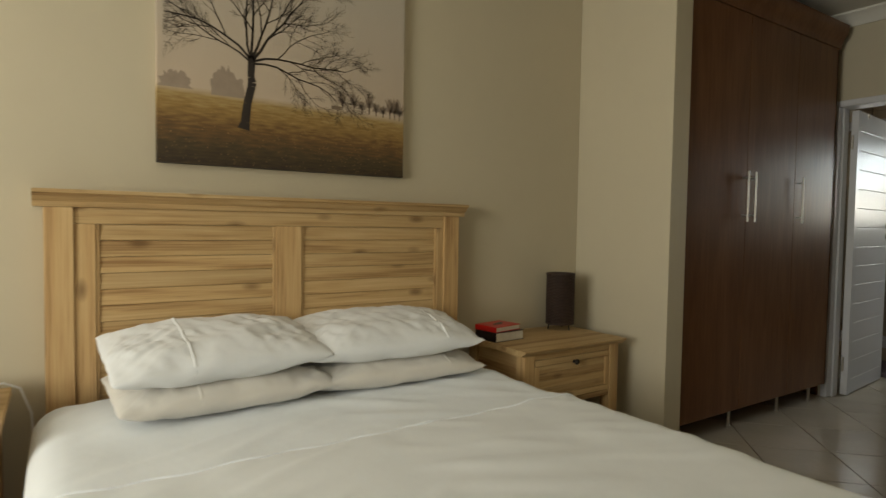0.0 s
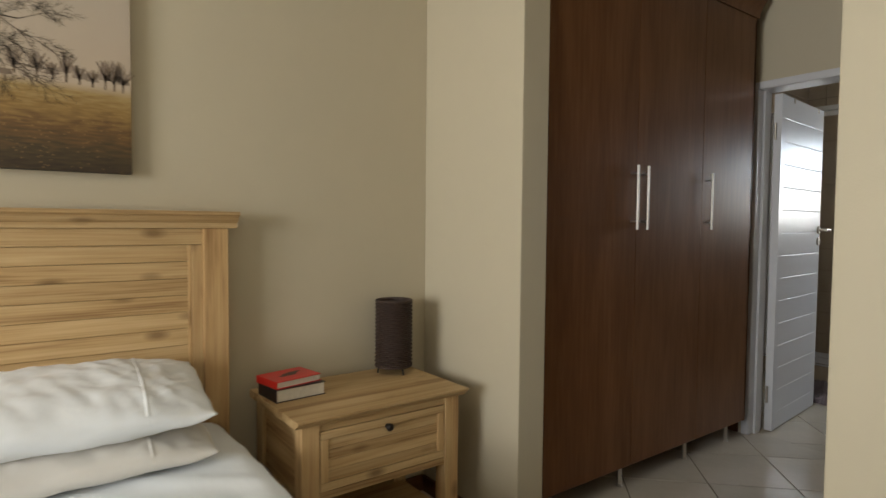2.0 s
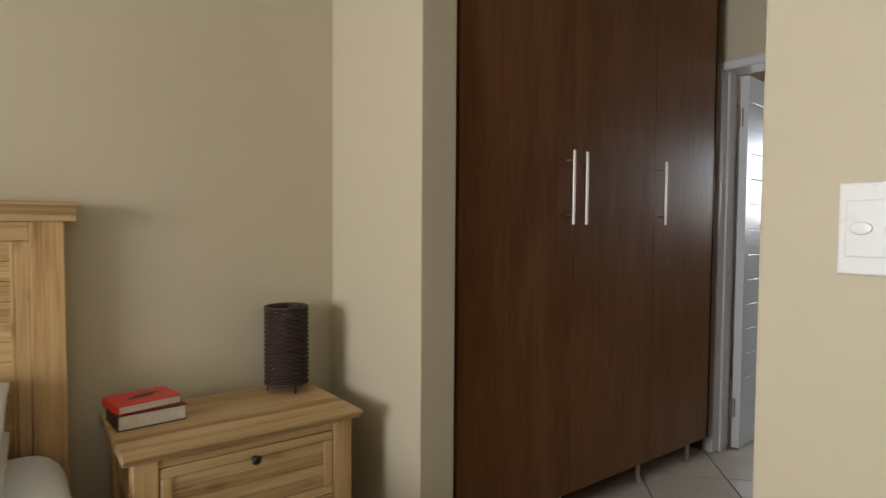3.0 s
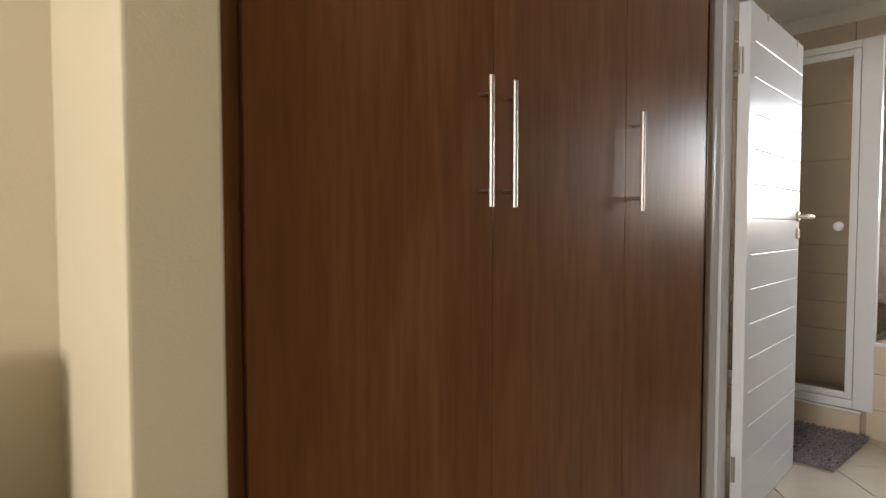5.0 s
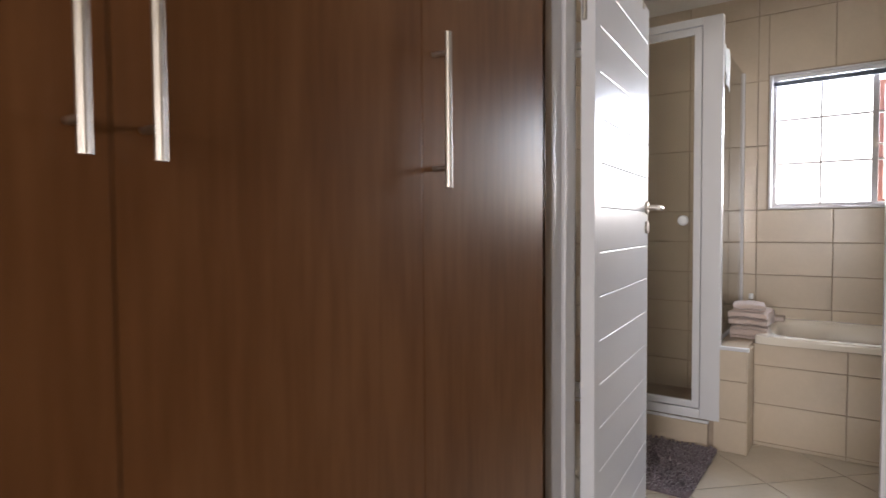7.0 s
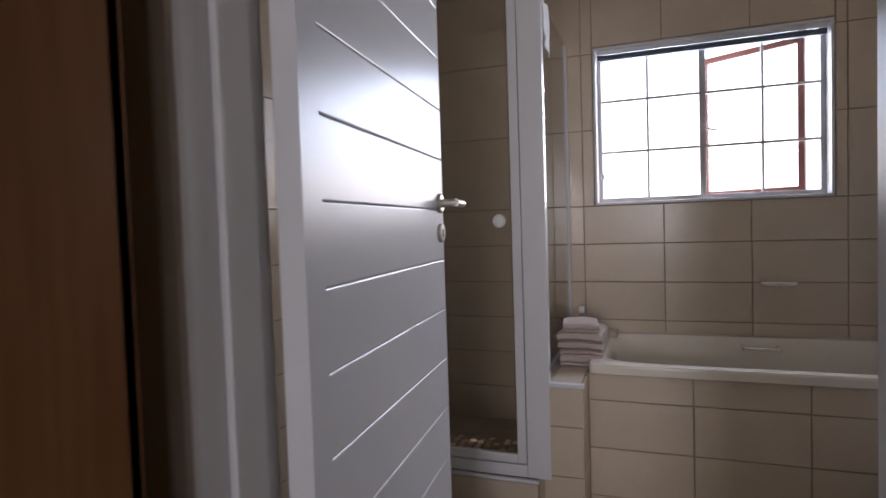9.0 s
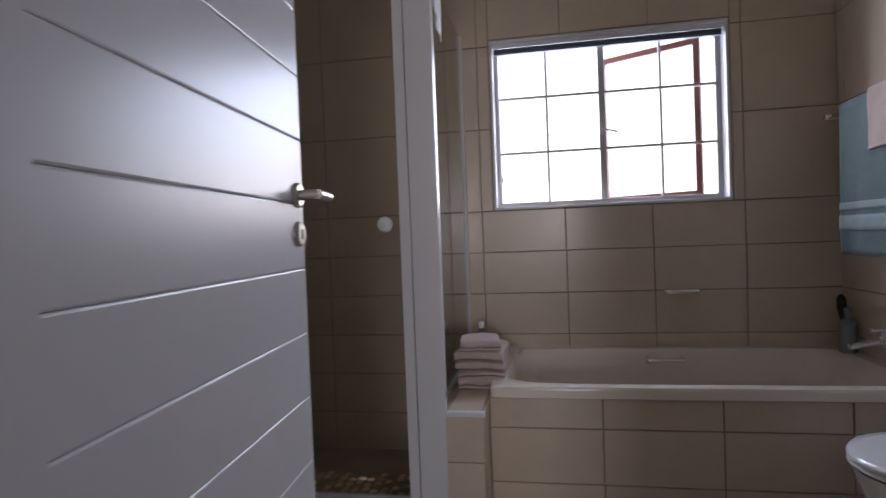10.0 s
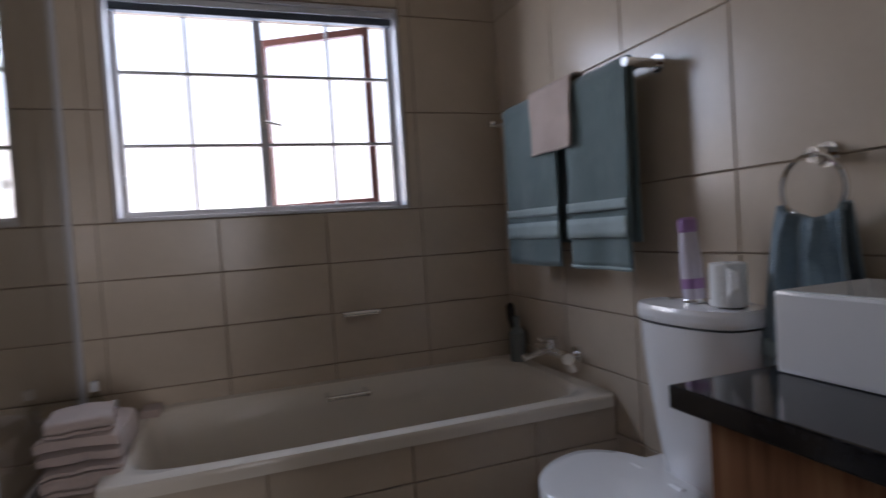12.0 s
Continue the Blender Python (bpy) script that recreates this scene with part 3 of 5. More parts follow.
def headboard():
    X0, X1 = -0.275, 1.412
    h = thing("headboard", pose(0, 1.832, 0), "light knotty pine headboard with two slatted panels", "headboard")
    crown = [(-0.045, 1.28), (-0.045, 1.268), (-0.032, 1.262), (-0.022, 1.248), (-0.008, 1.240), (-0.008, 1.222), (0.07, 1.222), (0.07, 1.28)]
    part("crown", extrude_profile(crown, 0, X0 - 0.03, X1 + 0.03), PINE_X, h, "moulded top rail", smooth=25)
    for x0, x1 in ((X0, X0 + 0.085), (X1 - 0.085, X1)):
        part("post", box(x0, x1, -0.006, 0.07, 0, 1.2215, 0.004), PINE_Z, h)
    a, b = X0 + 0.0855, X1 - 0.0855
    part("rail", box(a, b, 0.004, 0.06, 1.165, 1.2215, 0.003), PINE_X, h)
    part("rail", box(a, b, 0.004, 0.06, 0.30, 0.40, 0.003), PINE_X, h)
    for x0, x1 in ((a, -0.125), (0.508, 0.615), (1.292, b)):
        part("stile", box(x0, x1, 0.004, 0.06, 0.4005, 1.1645, 0.003), PINE_Z, h)
    for x0, x1 in ((-0.125, 0.508), (0.615, 1.292)):
        k, z = 0, 1.164
        while z > 0.43:
            s = extrude_profile([(0.0165, z - 0.0004), (0.030, z - 0.0004), (0.030, z - 0.0565), (0.0125, z - 0.0565), (0.0115, z - 0.055), (0.0115, z - 0.051)], 0, x0 + 0.012, x1 - 0.012)
            part("slat", s, PINE_X, h)
            z -= 0.0578
        for xa, xb in ((x0 + 0.0005, x0 + 0.0115), (x1 - 0.0115, x1 - 0.0005)):
            part("bead", box(xa, xb, 0.008, 0.04, 0.402, 1.1635, 0.003), PINE_Z, h)
    return h


headboard()

BX0, BX1, BYF, BYH, BZ = -0.315, 1.405, -0.10, 1.80, 0.55
bed = thing("bed", pose(0, 0, 0), "double bed with white cotton covers", "bed")
part("base", box(BX0 + 0.05, BX1 - 0.05, BYF + 0.06, BYH, 0.08, 0.30, 0.02), PINE_X, bed)
for x in (BX0 + 0.12, BX1 - 0.12):
    for y in (BYF + 0.14, BYH - 0.12):
        part("leg", box(x - 0.035, x + 0.035, y - 0.035, y + 0.035, 0, 0.08, 0.004), PINE_Z, bed)
part("mattress", box(BX0 + 0.03, BX1 - 0.03, BYF + 0.04, BYH, 0.30, 0.52, 0.04, seg=3), LINEN, bed)


def cover(u, v, y0, y1, lift, hang, seed):
    """A sheet that lies over the mattress and falls at its sides."""
    half, cx = (BX1 - BX0) / 2, (BX0 + BX1) / 2
    r, drop = 0.10, hang
    flat = half - r
    total = flat + r * math.pi / 2 + drop
    s = (u * 2 - 1) * total
    a = abs(s)
    if a < flat:
        px, pz = a, 0.0
    elif a < flat + r * math.pi / 2:
        t = (a - flat) / r
        px, pz = flat + r * math.sin(t), -r * (1 - math.cos(t))
    else:
        d = a - flat - r * math.pi / 2
        px, pz = flat + r + 0.012 * math.sin(v * 17 + seed) * min(d * 6, 1) + d * 0.05, -r - d
    y = y0 + (y1 - y0) * v
    n = noise.noise(Vector((px * 2.1 * (1 if s > 0 else -1) + seed, y * 5.0, 0.3))) * 0.006
    n += noise.noise(Vector((px * 9 * (1 if s > 0 else -1), y * 4.0 + seed, 1.7))) * 0.0035
    n += max(0, noise.noise(Vector((px * 3 * (1 if s > 0 else -1) + 4, y * 11.0 + px * 6, seed)))) * 0.014
    top = BZ + lift + n
    foot = max(0, (BYF + 0.06 - y))
    return (cx + (px if s > 0 else -px), y, max(top + pz - foot * 0.9, 0.1))


part("sheet", grid_surface(90, 70, lambda u, v: cover(u, v, 0.93, BYH - 0.005, 0.0, 0.32, 3.1)), LINEN, bed, "smooth white turned-down sheet", smooth=180)
dv = part("duvet", grid_surface(110, 90, lambda u, v: cover(u, v, BYF - 0.02, 0.99, 0.016, 0.34, 8.2)), DUVET, bed, "off-white quilted cover with a stitched edge", smooth=180)
part("duvet_front", grid_surface(60, 12, lambda u, v: (BX0 - 0.01 + (BX1 - BX0 + 0.02) * u, BYF - 0.022 - 0.02 * v + 0.008 * math.sin(u * 40) * v, BZ - 0.04 - 0.38 * v)), DUVET, bed, smooth=180)


def hem_line(u, v):
    x, y, z = cover(0.17 + 0.66 * u, 1.0, BYF - 0.02, 0.99, 0.0165, 0.34, 8.2)
    a = v * 2 * math.pi
    return (x, y - 0.003 + 0.005 * math.cos(a) + 0.004 * math.sin(u * 60), z - 0.001 + 0.005 * math.sin(a))


part("piping", grid_surface(90, 8, hem_line), LINEN, dv, smooth=180)


def pillow(name, x, y, z, w, d, h, mat, label, turn, seed, flange=0.0, tilt=(0, 0), stripes=False):
    p = thing(name, pose(x, y, z, tilt[0], tilt[1], turn), label, "pillow", "pillows on the bed")

    def skin(u, v, side):
        a, b = u * 2 - 1, v * 2 - 1
        pinch = 1 - 0.06 * (1 - abs(b) ** 2) * abs(a) ** 6
        px = a * w / 2
        py = b * d / 2 * pinch
        e = max(0, (1 - abs(a) ** 2.6)) ** 0.55 * max(0, (1 - abs(b) ** 2.6)) ** 0.5
        wr = noise.noise(Vector((a * 2.2 + seed, b * 2.6, side))) * 0.015 + noise.noise(Vector((a * 7 + seed, b * 4 + a * 5, side * 2))) * 0.010 * (0.4 + abs(a))
        wr += abs(noise.noise(Vector((a * 5.5 - b * 4 + seed * 2, b * 2, 5.0)))) * -0.026 * abs(a) ** 1.5
        # sharp creases that fan out from the seam ends
        cr = abs(noise.noise(Vector((a * 6 + b * 9 + seed, b * 3 - a * 2, 3.3 + seed))))
        wr += (0.12 - min(cr, 0.12)) * 0.05 * (0.35 + 0.65 * abs(a)) * (0.5 + 0.5 * noise.noise(Vector((a * 2 + seed * 3, b * 2, 9.0))))
        zz = side * h / 2 * e + (wr * e if side > 0 else wr * e * 0.4)
        corner = 0.018 * noise.noise(Vector((a * 3, b * 3, seed))) * (1 - e)
        return (px, py, h / 2 + zz + corner)
    bm = grid_surface(96, 64, lambda u, v: skin(u, v, 1))
    bm2 = grid_surface(96, 64, lambda u, v: skin(u, v, -1))
    tmp = bpy.data.meshes.new("t")
    bm2.to_mesh(tmp)
    bm2.free()
    bm.from_mesh(tmp)
    bpy.data.meshes.remove(tmp)
    bmesh.ops.remove_doubles(bm, verts=bm.verts, dist=0.0008)
    body = part("cover", bm, mat, p, smooth=180)
    # stitched band across the case
    sx = -0.12 if seed < 5 else 0.2

    def band(u, v):
        q = skin(0.5 + sx / w + (v - 0.5) * 0.016, u, 1)
        return (q[0], q[1], q[2] + 0.0035 * math.sin(v * math.pi))
    part("stitched_seam", grid_surface(40, 5, band), mat, body, smooth=180)
    return p


pillow("pillow", 0.245, 1.62, 0.548, 0.70, 0.46, 0.135, PILLOW_LOW, "plump ecru cotton pillow lying on the bed", 3, 2.2, tilt=(3, 0))
pillow("pillow", 0.895, 1.63, 0.545, 0.74, 0.46, 0.125, PILLOW_LOW, "plump ecru cotton pillow lying on the bed", -2, 9.4, tilt=(3, 0))
pillow("pillow", 0.230, 1.63, 0.660, 0.70, 0.44, 0.160, PILLOW_TOP, "white cotton pillow on top of another", 3, 4.1, tilt=(9, -1))
pillow("pillow", 0.890, 1.64, 0.655, 0.75, 0.44, 0.155, PILLOW_TOP, "white cotton pillow on top of another", -3, 7.7, tilt=(9, 0))


def nightstand(x0, x1, label):
    W, D, H = x1 - x0, 0.43, 0.615
    n = thing("nightstand", pose(x0, 1.452, 0), label, "nightstand", "nightstands beside the bed")
    top = [(-0.03, H - 0.006), (-0.03, H), (D, H), (D, H - 0.028), (-0.008, H - 0.028), (-0.014, H - 0.018), (-0.026, H - 0.012)]
    part("top", extrude_profile(top, 0, -0.015, W + 0.015), PINE_X, n, "pine top with moulded edge", smooth=25)
    L = 0.062
    for lx in (0.01, W - 0.01 - L):
        for ly in (0.0, D - L):
            part("leg", box(lx, lx + L, ly, ly + L, 0, H - 0.0285, 0.003), PINE_Z, n)
        part("side_panel", box(lx + 0.015, lx + 0.03, L, D - L, 0.33, H - 0.029), PINE_Y, n)
    part("front_rail", box(0.01 + L, W - 0.01 - L, 0.006, 0.03, H - 0.055, H - 0.029, 0.002), PINE_X, n)
    part("front_rail", box(0.01 + L, W - 0.01 - L, 0.006, 0.03, 0.328, 0.353, 0.002), PINE_X, n)
    part("divider", box(0.01 + L, W - 0.01 - L, 0.03, D - 0.01, 0.328, 0.343), PINE_X, n)
    part("back_panel", box(0.01 + L, W - 0.01 - L, D - 0.012, D, 0.10, H - 0.029), PINE_X, n)
    part("shelf", box(0.025, W - 0.025, 0.02, D - 0.02, 0.10, 0.122, 0.003), PINE_X, n)
    a, b, z0, z1 = 0.01 + L + 0.003, W - 0.01 - L - 0.003, 0.3555, H - 0.0575
    d = part("drawer", box(a + 0.03, b - 0.03, 0.014, 0.03, z0 + 0.028, z1 - 0.028), PINE_X, n, "drawer with boarded front")
    for q in ((a, b, z1 - 0.028, z1), (a, b, z0, z0 + 0.028)):
        part("drawer_rail", box(q[0], q[1], 0.002, 0.028, q[2], q[3], 0.004), PINE_X, d)
    for q in ((a, a + 0.03), (b - 0.03, b)):
        part("drawer_stile", box(q[0], q[1], 0.002, 0.028, z0 + 0.0285, z1 - 0.0285, 0.004), PINE_Z, d)
    hgt = (z1 - z0 - 0.058) / 4
    for k in range(4):
        zz = z0 + 0.029 + hgt * k
        part("drawer_board", extrude_profile([(0.006, zz + 0.001), (0.013, zz + 0.001), (0.013, zz + hgt - 0.001), (0.009, zz + hgt - 0.001)], 0, a + 0.0305, b - 0.0305), PINE_X, d)
    kb = part("knob", lathe([(0.008, 0), (0.006, 0.012), (0.013, 0.018), (0.014, 0.025), (0.008, 0.031)], 0, 0, 18), BLACK_METAL, d, "dark metal knob")
    kb.matrix_basis = pose((a + b) / 2, 0.004, z1 - 0.028, 90, 0, 0)
    return n


nightstand(1.517, 2.175, "light knotty pine nightstand with one drawer and open shelf")
nightstand(-1.10, -0.385, "light knotty pine nightstand with books on top")


def book(x, y, z, w, d, h, turn, cover_mat, label, motif=False):
    b = thing("book", pose(x, y, z, 0, 0, turn), label, "book")
    part("page_block", box(-w / 2 + 0.004, w / 2 - 0.004, -d / 2 + 0.004, d / 2 - 0.001, 0.003, h - 0.003), PAPER, b, "cream page edges")
    part("back_cover", box(-w / 2, w / 2, -d / 2, d / 2, 0, 0.0028, 0.001), cover_mat, b)
    f = part("front_cover", box(-w / 2, w / 2, -d / 2, d / 2, h - 0.0028, h, 0.001), cover_mat, b)
    part("spine", box(-w / 2 - 0.002, -w / 2 + 0.0005, -d / 2, d / 2, 0, h, 0.001), cover_mat, b)
    if motif:
        bm = bmesh.new()
        for cx, cy, r in ((0.0, 0.0, 0.03), (0.02, 0.012, 0.022), (-0.03, -0.01, 0.016), (0.045, 0.02, 0.012)):
            bmesh.ops.create_circle(bm, cap_ends=True, segments=14, radius=r, matrix=Matrix.Translation((cx, cy, h + 0.0004 + r * 0.004)) @ Matrix.Diagonal((1, 0.6, 1, 1)))
        part("cover_print", bm, BLACK, f, "dark printed shape on the cover")
    return b


book(1.610, 1.735, 0.615, 0.19, 0.15, 0.047, 4, BLACK, "thick dark-covered book lying under a red one")
book(1.600, 1.74, 0.6625, 0.18, 0.14, 0.026, 10, RED, "red paperback with a dark motif", True)
book(-0.49, 1.70, 0.615, 0.17, 0.24, 0.03, 6, BLACK, "dark hardback lying on the pine nightstand")
book(-0.495, 1.70, 0.645, 0.16, 0.22, 0.022, 2, BLACK, "dark thin book on top of another")


def wicker_lamp(x, y, z):
    l = thing("table_lamp", pose(x, y, z), "dark brown woven wicker cylinder lamp on wire feet", "lamp")
    R, H0, H1 = 0.074, 0.032, 0.305
    sh = part("shade", lathe([(R - 0.006, H0), (R - 0.004, H1), (R - 0.010, H1), (R - 0.012, H0)], 0, 0, 40), WICKER, l)
    rows = 34
    bm = bmesh.new()
    seg = 60
    for k in range(rows):
        zc = H0 + (H1 - H0) * (k + 0.5) / rows
        rings = []
        for j in range(4):
            a = j * math.pi / 2
            rings.append([bm.verts.new(((R + 0.0032 * math.sin(i * math.pi / 3 + k * math.pi) + 0.0032 * math.cos(a)) * math.cos(2 * math.pi * i / seg),
                                        (R + 0.0032 * math.sin(i * math.pi / 3 + k * math.pi) + 0.0032 * math.cos(a)) * math.sin(2 * math.pi * i / seg),
                                        zc + 0.0034 * math.sin(a))) for i in range(seg)])
        for j in range(4):
            p, q = rings[j], rings[(j + 1) % 4]
            for i in range(seg):
                bm.faces.new((p[i], p[(i + 1) % seg], q[(i + 1) % seg], q[i]))
    part("weave", bm, WICKER, sh, "woven cane strands", smooth=60)
    for zc in (H0, H1):
        part("rim", grid_surface(40, 9, lambda u, v: ((R + 0.005 * math.cos(v * 6.2832)) * math.cos(u * 6.2832), (R + 0.005 * math.cos(v * 6.2832)) * math.sin(u * 6.2832), zc + 0.005 * math.sin(v * 6.2832)), closed_u=True), WICKER, sh)
    for k in range(3):
        a = 2.1 * k + 0.6
        part("foot", rod((0.062 * math.cos(a), 0.062 * math.sin(a), H0), (0.067 * math.cos(a), 0.067 * math.sin(a), 0.0), 0.0035, seg=8), BLACK_METAL, l, "black wire foot")
    part("base_ring", lathe([(0.03, H0 - 0.004), (0.070, H0 - 0.004), (0.070, H0), (0.03, H0)], 0, 0, 32), BLACK_METAL, l)
    return l


wicker_lamp(2.080, 1.790, 0.615)

cable = thing("lamp_cable", pose(0, 0, 0), "thin white lamp cable hanging behind the nightstand", "cable")
pts = [(-0.45, 1.86, 0.62), (-0.39, 1.87, 0.634), (-0.345, 1.875, 0.61), (-0.315, 1.878, 0.52), (-0.31, 1.88, 0.42), (-0.32, 1.885, 0.20), (-0.34, 1.888, 0.008)]
bm = bmesh.new()
for p, q in zip(pts, pts[1:]):
    rod(p, q, 0.004, bm, 8)
part("wire", bm, PLASTIC, cable)


def print_material():
    """Photograph of a misty field at dawn: pale sky over brown grass."""
    m = bpy.data.materials.new("misty_field_print")
    m.use_nodes = True
    nt = m.node_tree
    b = nt.nodes["Principled BSDF"]
    b.inputs["Roughness"].default_value = 0.6
    tc = nt.nodes.new("ShaderNodeTexCoord")
    sp = nt.nodes.new("ShaderNodeSeparateXYZ")
    nt.links.new(tc.outputs["Object"], sp.inputs[0])
    mp = nt.nodes.new("ShaderNodeMapping")
    mp.inputs["Scale"].default_value = (16, 16, 95)
    nt.links.new(tc.outputs["Object"], mp.inputs["Vector"])
    n = nt.nodes.new("ShaderNodeTexNoise")
    n.inputs["Scale"].default_value = 1.0
    n.inputs["Detail"].default_value = 8
    nt.links.new(mp.outputs[0], n.inputs["Vector"])
    # horizon falls a little towards one side
    sl = nt.nodes.new("ShaderNodeMath")
    sl.operation = "MULTIPLY_ADD"
    sl.inputs[1].default_value = 0.02
    up = nt.nodes.new("ShaderNodeMath")
    up.operation = "ADD"
    up.inputs[1].default_value = 0.08
    nt.links.new(sp.outputs["Z"], up.inputs[0])
    nt.links.new(sp.outputs["X"], sl.inputs[0])
    nt.links.new(up.outputs[0], sl.inputs[2])
    wob = nt.nodes.new("ShaderNodeMath")
    wob.operation = "MULTIPLY_ADD"
    wob.inputs[1].default_value = 0.22
    nt.links.new(n.outputs[0], wob.inputs[0])
    nt.links.new(sl.outputs[0], wob.inputs[2])
    gr = nt.nodes.new("ShaderNodeValToRGB")
    gr.color_ramp.elements[0].position, gr.color_ramp.elements[0].color = 0.18, (0.028, 0.017, 0.010, 1)
    gr.color_ramp.elements[1].position, gr.color_ramp.elements[1].color = 0.48, (0.38, 0.27, 0.11, 1)
    for pos, c in ((0.27, (0.060, 0.040, 0.016, 1)), (0.34, (0.14, 0.075, 0.024, 1)), (0.41, (0.27, 0.165, 0.050, 1))):
        gr.color_ramp.elements.new(pos).color = c
    nt.links.new(wob.outputs[0], gr.inputs[0])
    sk = nt.nodes.new("ShaderNodeValToRGB")
    sk.color_ramp.elements[0].position, sk.color_ramp.elements[0].color = 0.34, (0.50, 0.40, 0.30, 1)
    sk.color_ramp.elements[1].position, sk.color_ramp.elements[1].color = 0.85, (0.46, 0.41, 0.34, 1)
    nt.links.new(sl.outputs[0], sk.inputs[0])
    st = nt.nodes.new("ShaderNodeMapRange")
    st.inputs["From Min"].default_value = 0.345
    st.inputs["From Max"].default_value = 0.375
    nt.links.new(sl.outputs[0], st.inputs["Value"])
    mx = nt.nodes.new("ShaderNodeMix")
    mx.data_type = "RGBA"
    nt.links.new(st.outputs[0], mx.inputs[0])
    nt.links.new(gr.outputs[0], mx.inputs[6])
    nt.links.new(sk.outputs[0], mx.inputs[7])
    # sparse bright leaves on the grass
    v = nt.nodes.new("ShaderNodeTexVoronoi")
    v.inputs["Scale"].default_value = 70
    nt.links.new(tc.outputs["Object"], v.inputs["Vector"])
    lf = nt.nodes.new("ShaderNodeMapRange")
    lf.inputs["From Min"].default_value = 0.12
    lf.inputs["From Max"].default_value = 0.2
    lf.inputs["To Min"].default_value = 0.4
    lf.inputs["To Max"].default_value = 0.0
    nt.links.new(v.outputs["Distance"], lf.inputs["Value"])
    inv = nt.nodes.new("ShaderNodeMath")
    inv.operation = "SUBTRACT"
    inv.inputs[0].default_value = 1.0
    nt.links.new(st.outputs[0], inv.inputs[1])
    ml = nt.nodes.new("ShaderNodeMath")
    ml.operation = "MULTIPLY"
    nt.links.new(lf.outputs[0], ml.inputs[0])
    nt.links.new(inv.outputs[0], ml.inputs[1])
    m2 = nt.nodes.new("ShaderNodeMix")
    m2.data_type = "RGBA"
    nt.links.new(ml.outputs[0], m2.inputs[0])
    nt.links.new(mx.outputs[2], m2.inputs[6])
    m2.inputs[7].default_value = (0.42, 0.26, 0.10, 1)
    nt.links.new(m2.outputs[2], b.inputs["Base Color"])
    return m


PRINT = print_material()
TREE_INK = material("dark_tree_print", (0.022, 0.015, 0.012), 0.6, noise_scale=30, amount=0.2)
MIST_INK = material("misty_tree_print", (0.30, 0.235, 0.18), 0.6, noise_scale=30, amount=0.1)
MIST_DARK = material("far_tree_print", (0.19, 0.14, 0.10), 0.6, noise_scale=30, amount=0.2)

PX0, PX1, PZ0, PZ1 = 0.074, 1.118, 1.398, 2.29
painting = thing("canvas_print", pose(PX0, BED_Y - 0.036, PZ0), "frameless canvas photograph of a bare tree in misty field", "picture")
canvas = part("canvas", box(0, PX1 - PX0, 0, 0.036, 0, PZ1 - PZ0, 0.002), PRINT, painting)


def flat_limb(bm, p, q, w0, w1, y):
    d = Vector((q[0] - p[0], q[1] - p[1]))
    if d.length < 1e-5:
        return
    n = Vector((-d.y, d.x)).normalized()
    vs = [bm.verts.new((p[0] + s * n.x * w, y, p[1] + s * n.y * w)) for p, s, w in ((p, 1, w0), (p, -1, w0), (q, -1, w1), (q, 1, w1))]
    bm.faces.new(vs)


rng = random.Random(11)
tree_bm = bmesh.new()
twig_bm = bmesh.new()


def grow(p, ang, length, w, depth, bend):
    """A crooked limb that tapers, with twigs off alternate sides of it."""
    n = (5, 6, 7, 8)[depth]
    side = rng.choice((-1, 1))
    for i in range(n):
        ang += rng.uniform(-0.24, 0.24) + bend
        q = (p[0] + math.cos(ang) * length / n, p[1] + math.sin(ang) * length / n)
        if not (0.02 < q[0] < PX1 - PX0 - 0.02 and 0.20 < q[1] < PZ1 - PZ0 - 0.01):
            return
        thick = w > 0.0013
        flat_limb(tree_bm if thick else twig_bm, p, q, w, w * 0.87, -0.0012 if thick else -0.0008)
        w *= 0.87
        p = q
        if depth and i >= 1:
            side = -side
            if depth < 3 and rng.random() < 0.55:
                grow(p, ang - side * rng.uniform(0.4, 1.0), length * 0.4 * rng.uniform(0.6, 1.1), max(w * 0.5, 0.00050), depth - 1, 0.05 * side)
            reach = (0.0, 0.50, 0.48, 0.62)[depth] * rng.uniform(0.7, 1.15) * (1 - 0.35 * i / n)
            grow(p, ang + side * rng.uniform(0.35, 0.85), length * reach, max(w * 0.62, 0.00050), depth - 1, -0.05 * side + rng.uniform(-0.05, 0.05))


TX, TZ = 0.315, 0.155
path = [(TX - 0.002, TZ - 0.004, 0.024), (TX + 0.004, TZ + 0.025, 0.0175), (TX + 0.012, TZ + 0.10, 0.0155), (TX + 0.029, TZ + 0.17, 0.016), (TX + 0.031, TZ + 0.185, 0.017), (TX + 0.026, TZ + 0.205, 0.0135), (TX + 0.028, TZ + 0.26, 0.0145), (TX + 0.026, TZ + 0.29, 0.012)]
for a, b in zip(path, path[1:]):
    flat_limb(tree_bm, a[:2], b[:2], a[2], b[2], -0.0012)
for ox, oz, a0, ln, w0, bd in ((0.020, 0.28, 2.05, 0.46, 0.0052, 0.11), (0.017, 0.27, 2.55, 0.34, 0.0042, 0.09), (0.024, 0.28, 1.85, 0.42, 0.0048, 0.0), (0.027, 0.28, 1.55, 0.44, 0.0058, -0.01),
                               (0.030, 0.28, 1.12, 0.42, 0.0058, 0.01), (0.034, 0.275, 0.80, 0.42, 0.0062, -0.01), (0.036, 0.27, 0.48, 0.40, 0.0052, -0.03), (0.036, 0.26, 0.24, 0.38, 0.0046, -0.06)):
    grow((TX + ox, TZ + oz), a0, ln, w0, 3, bd)
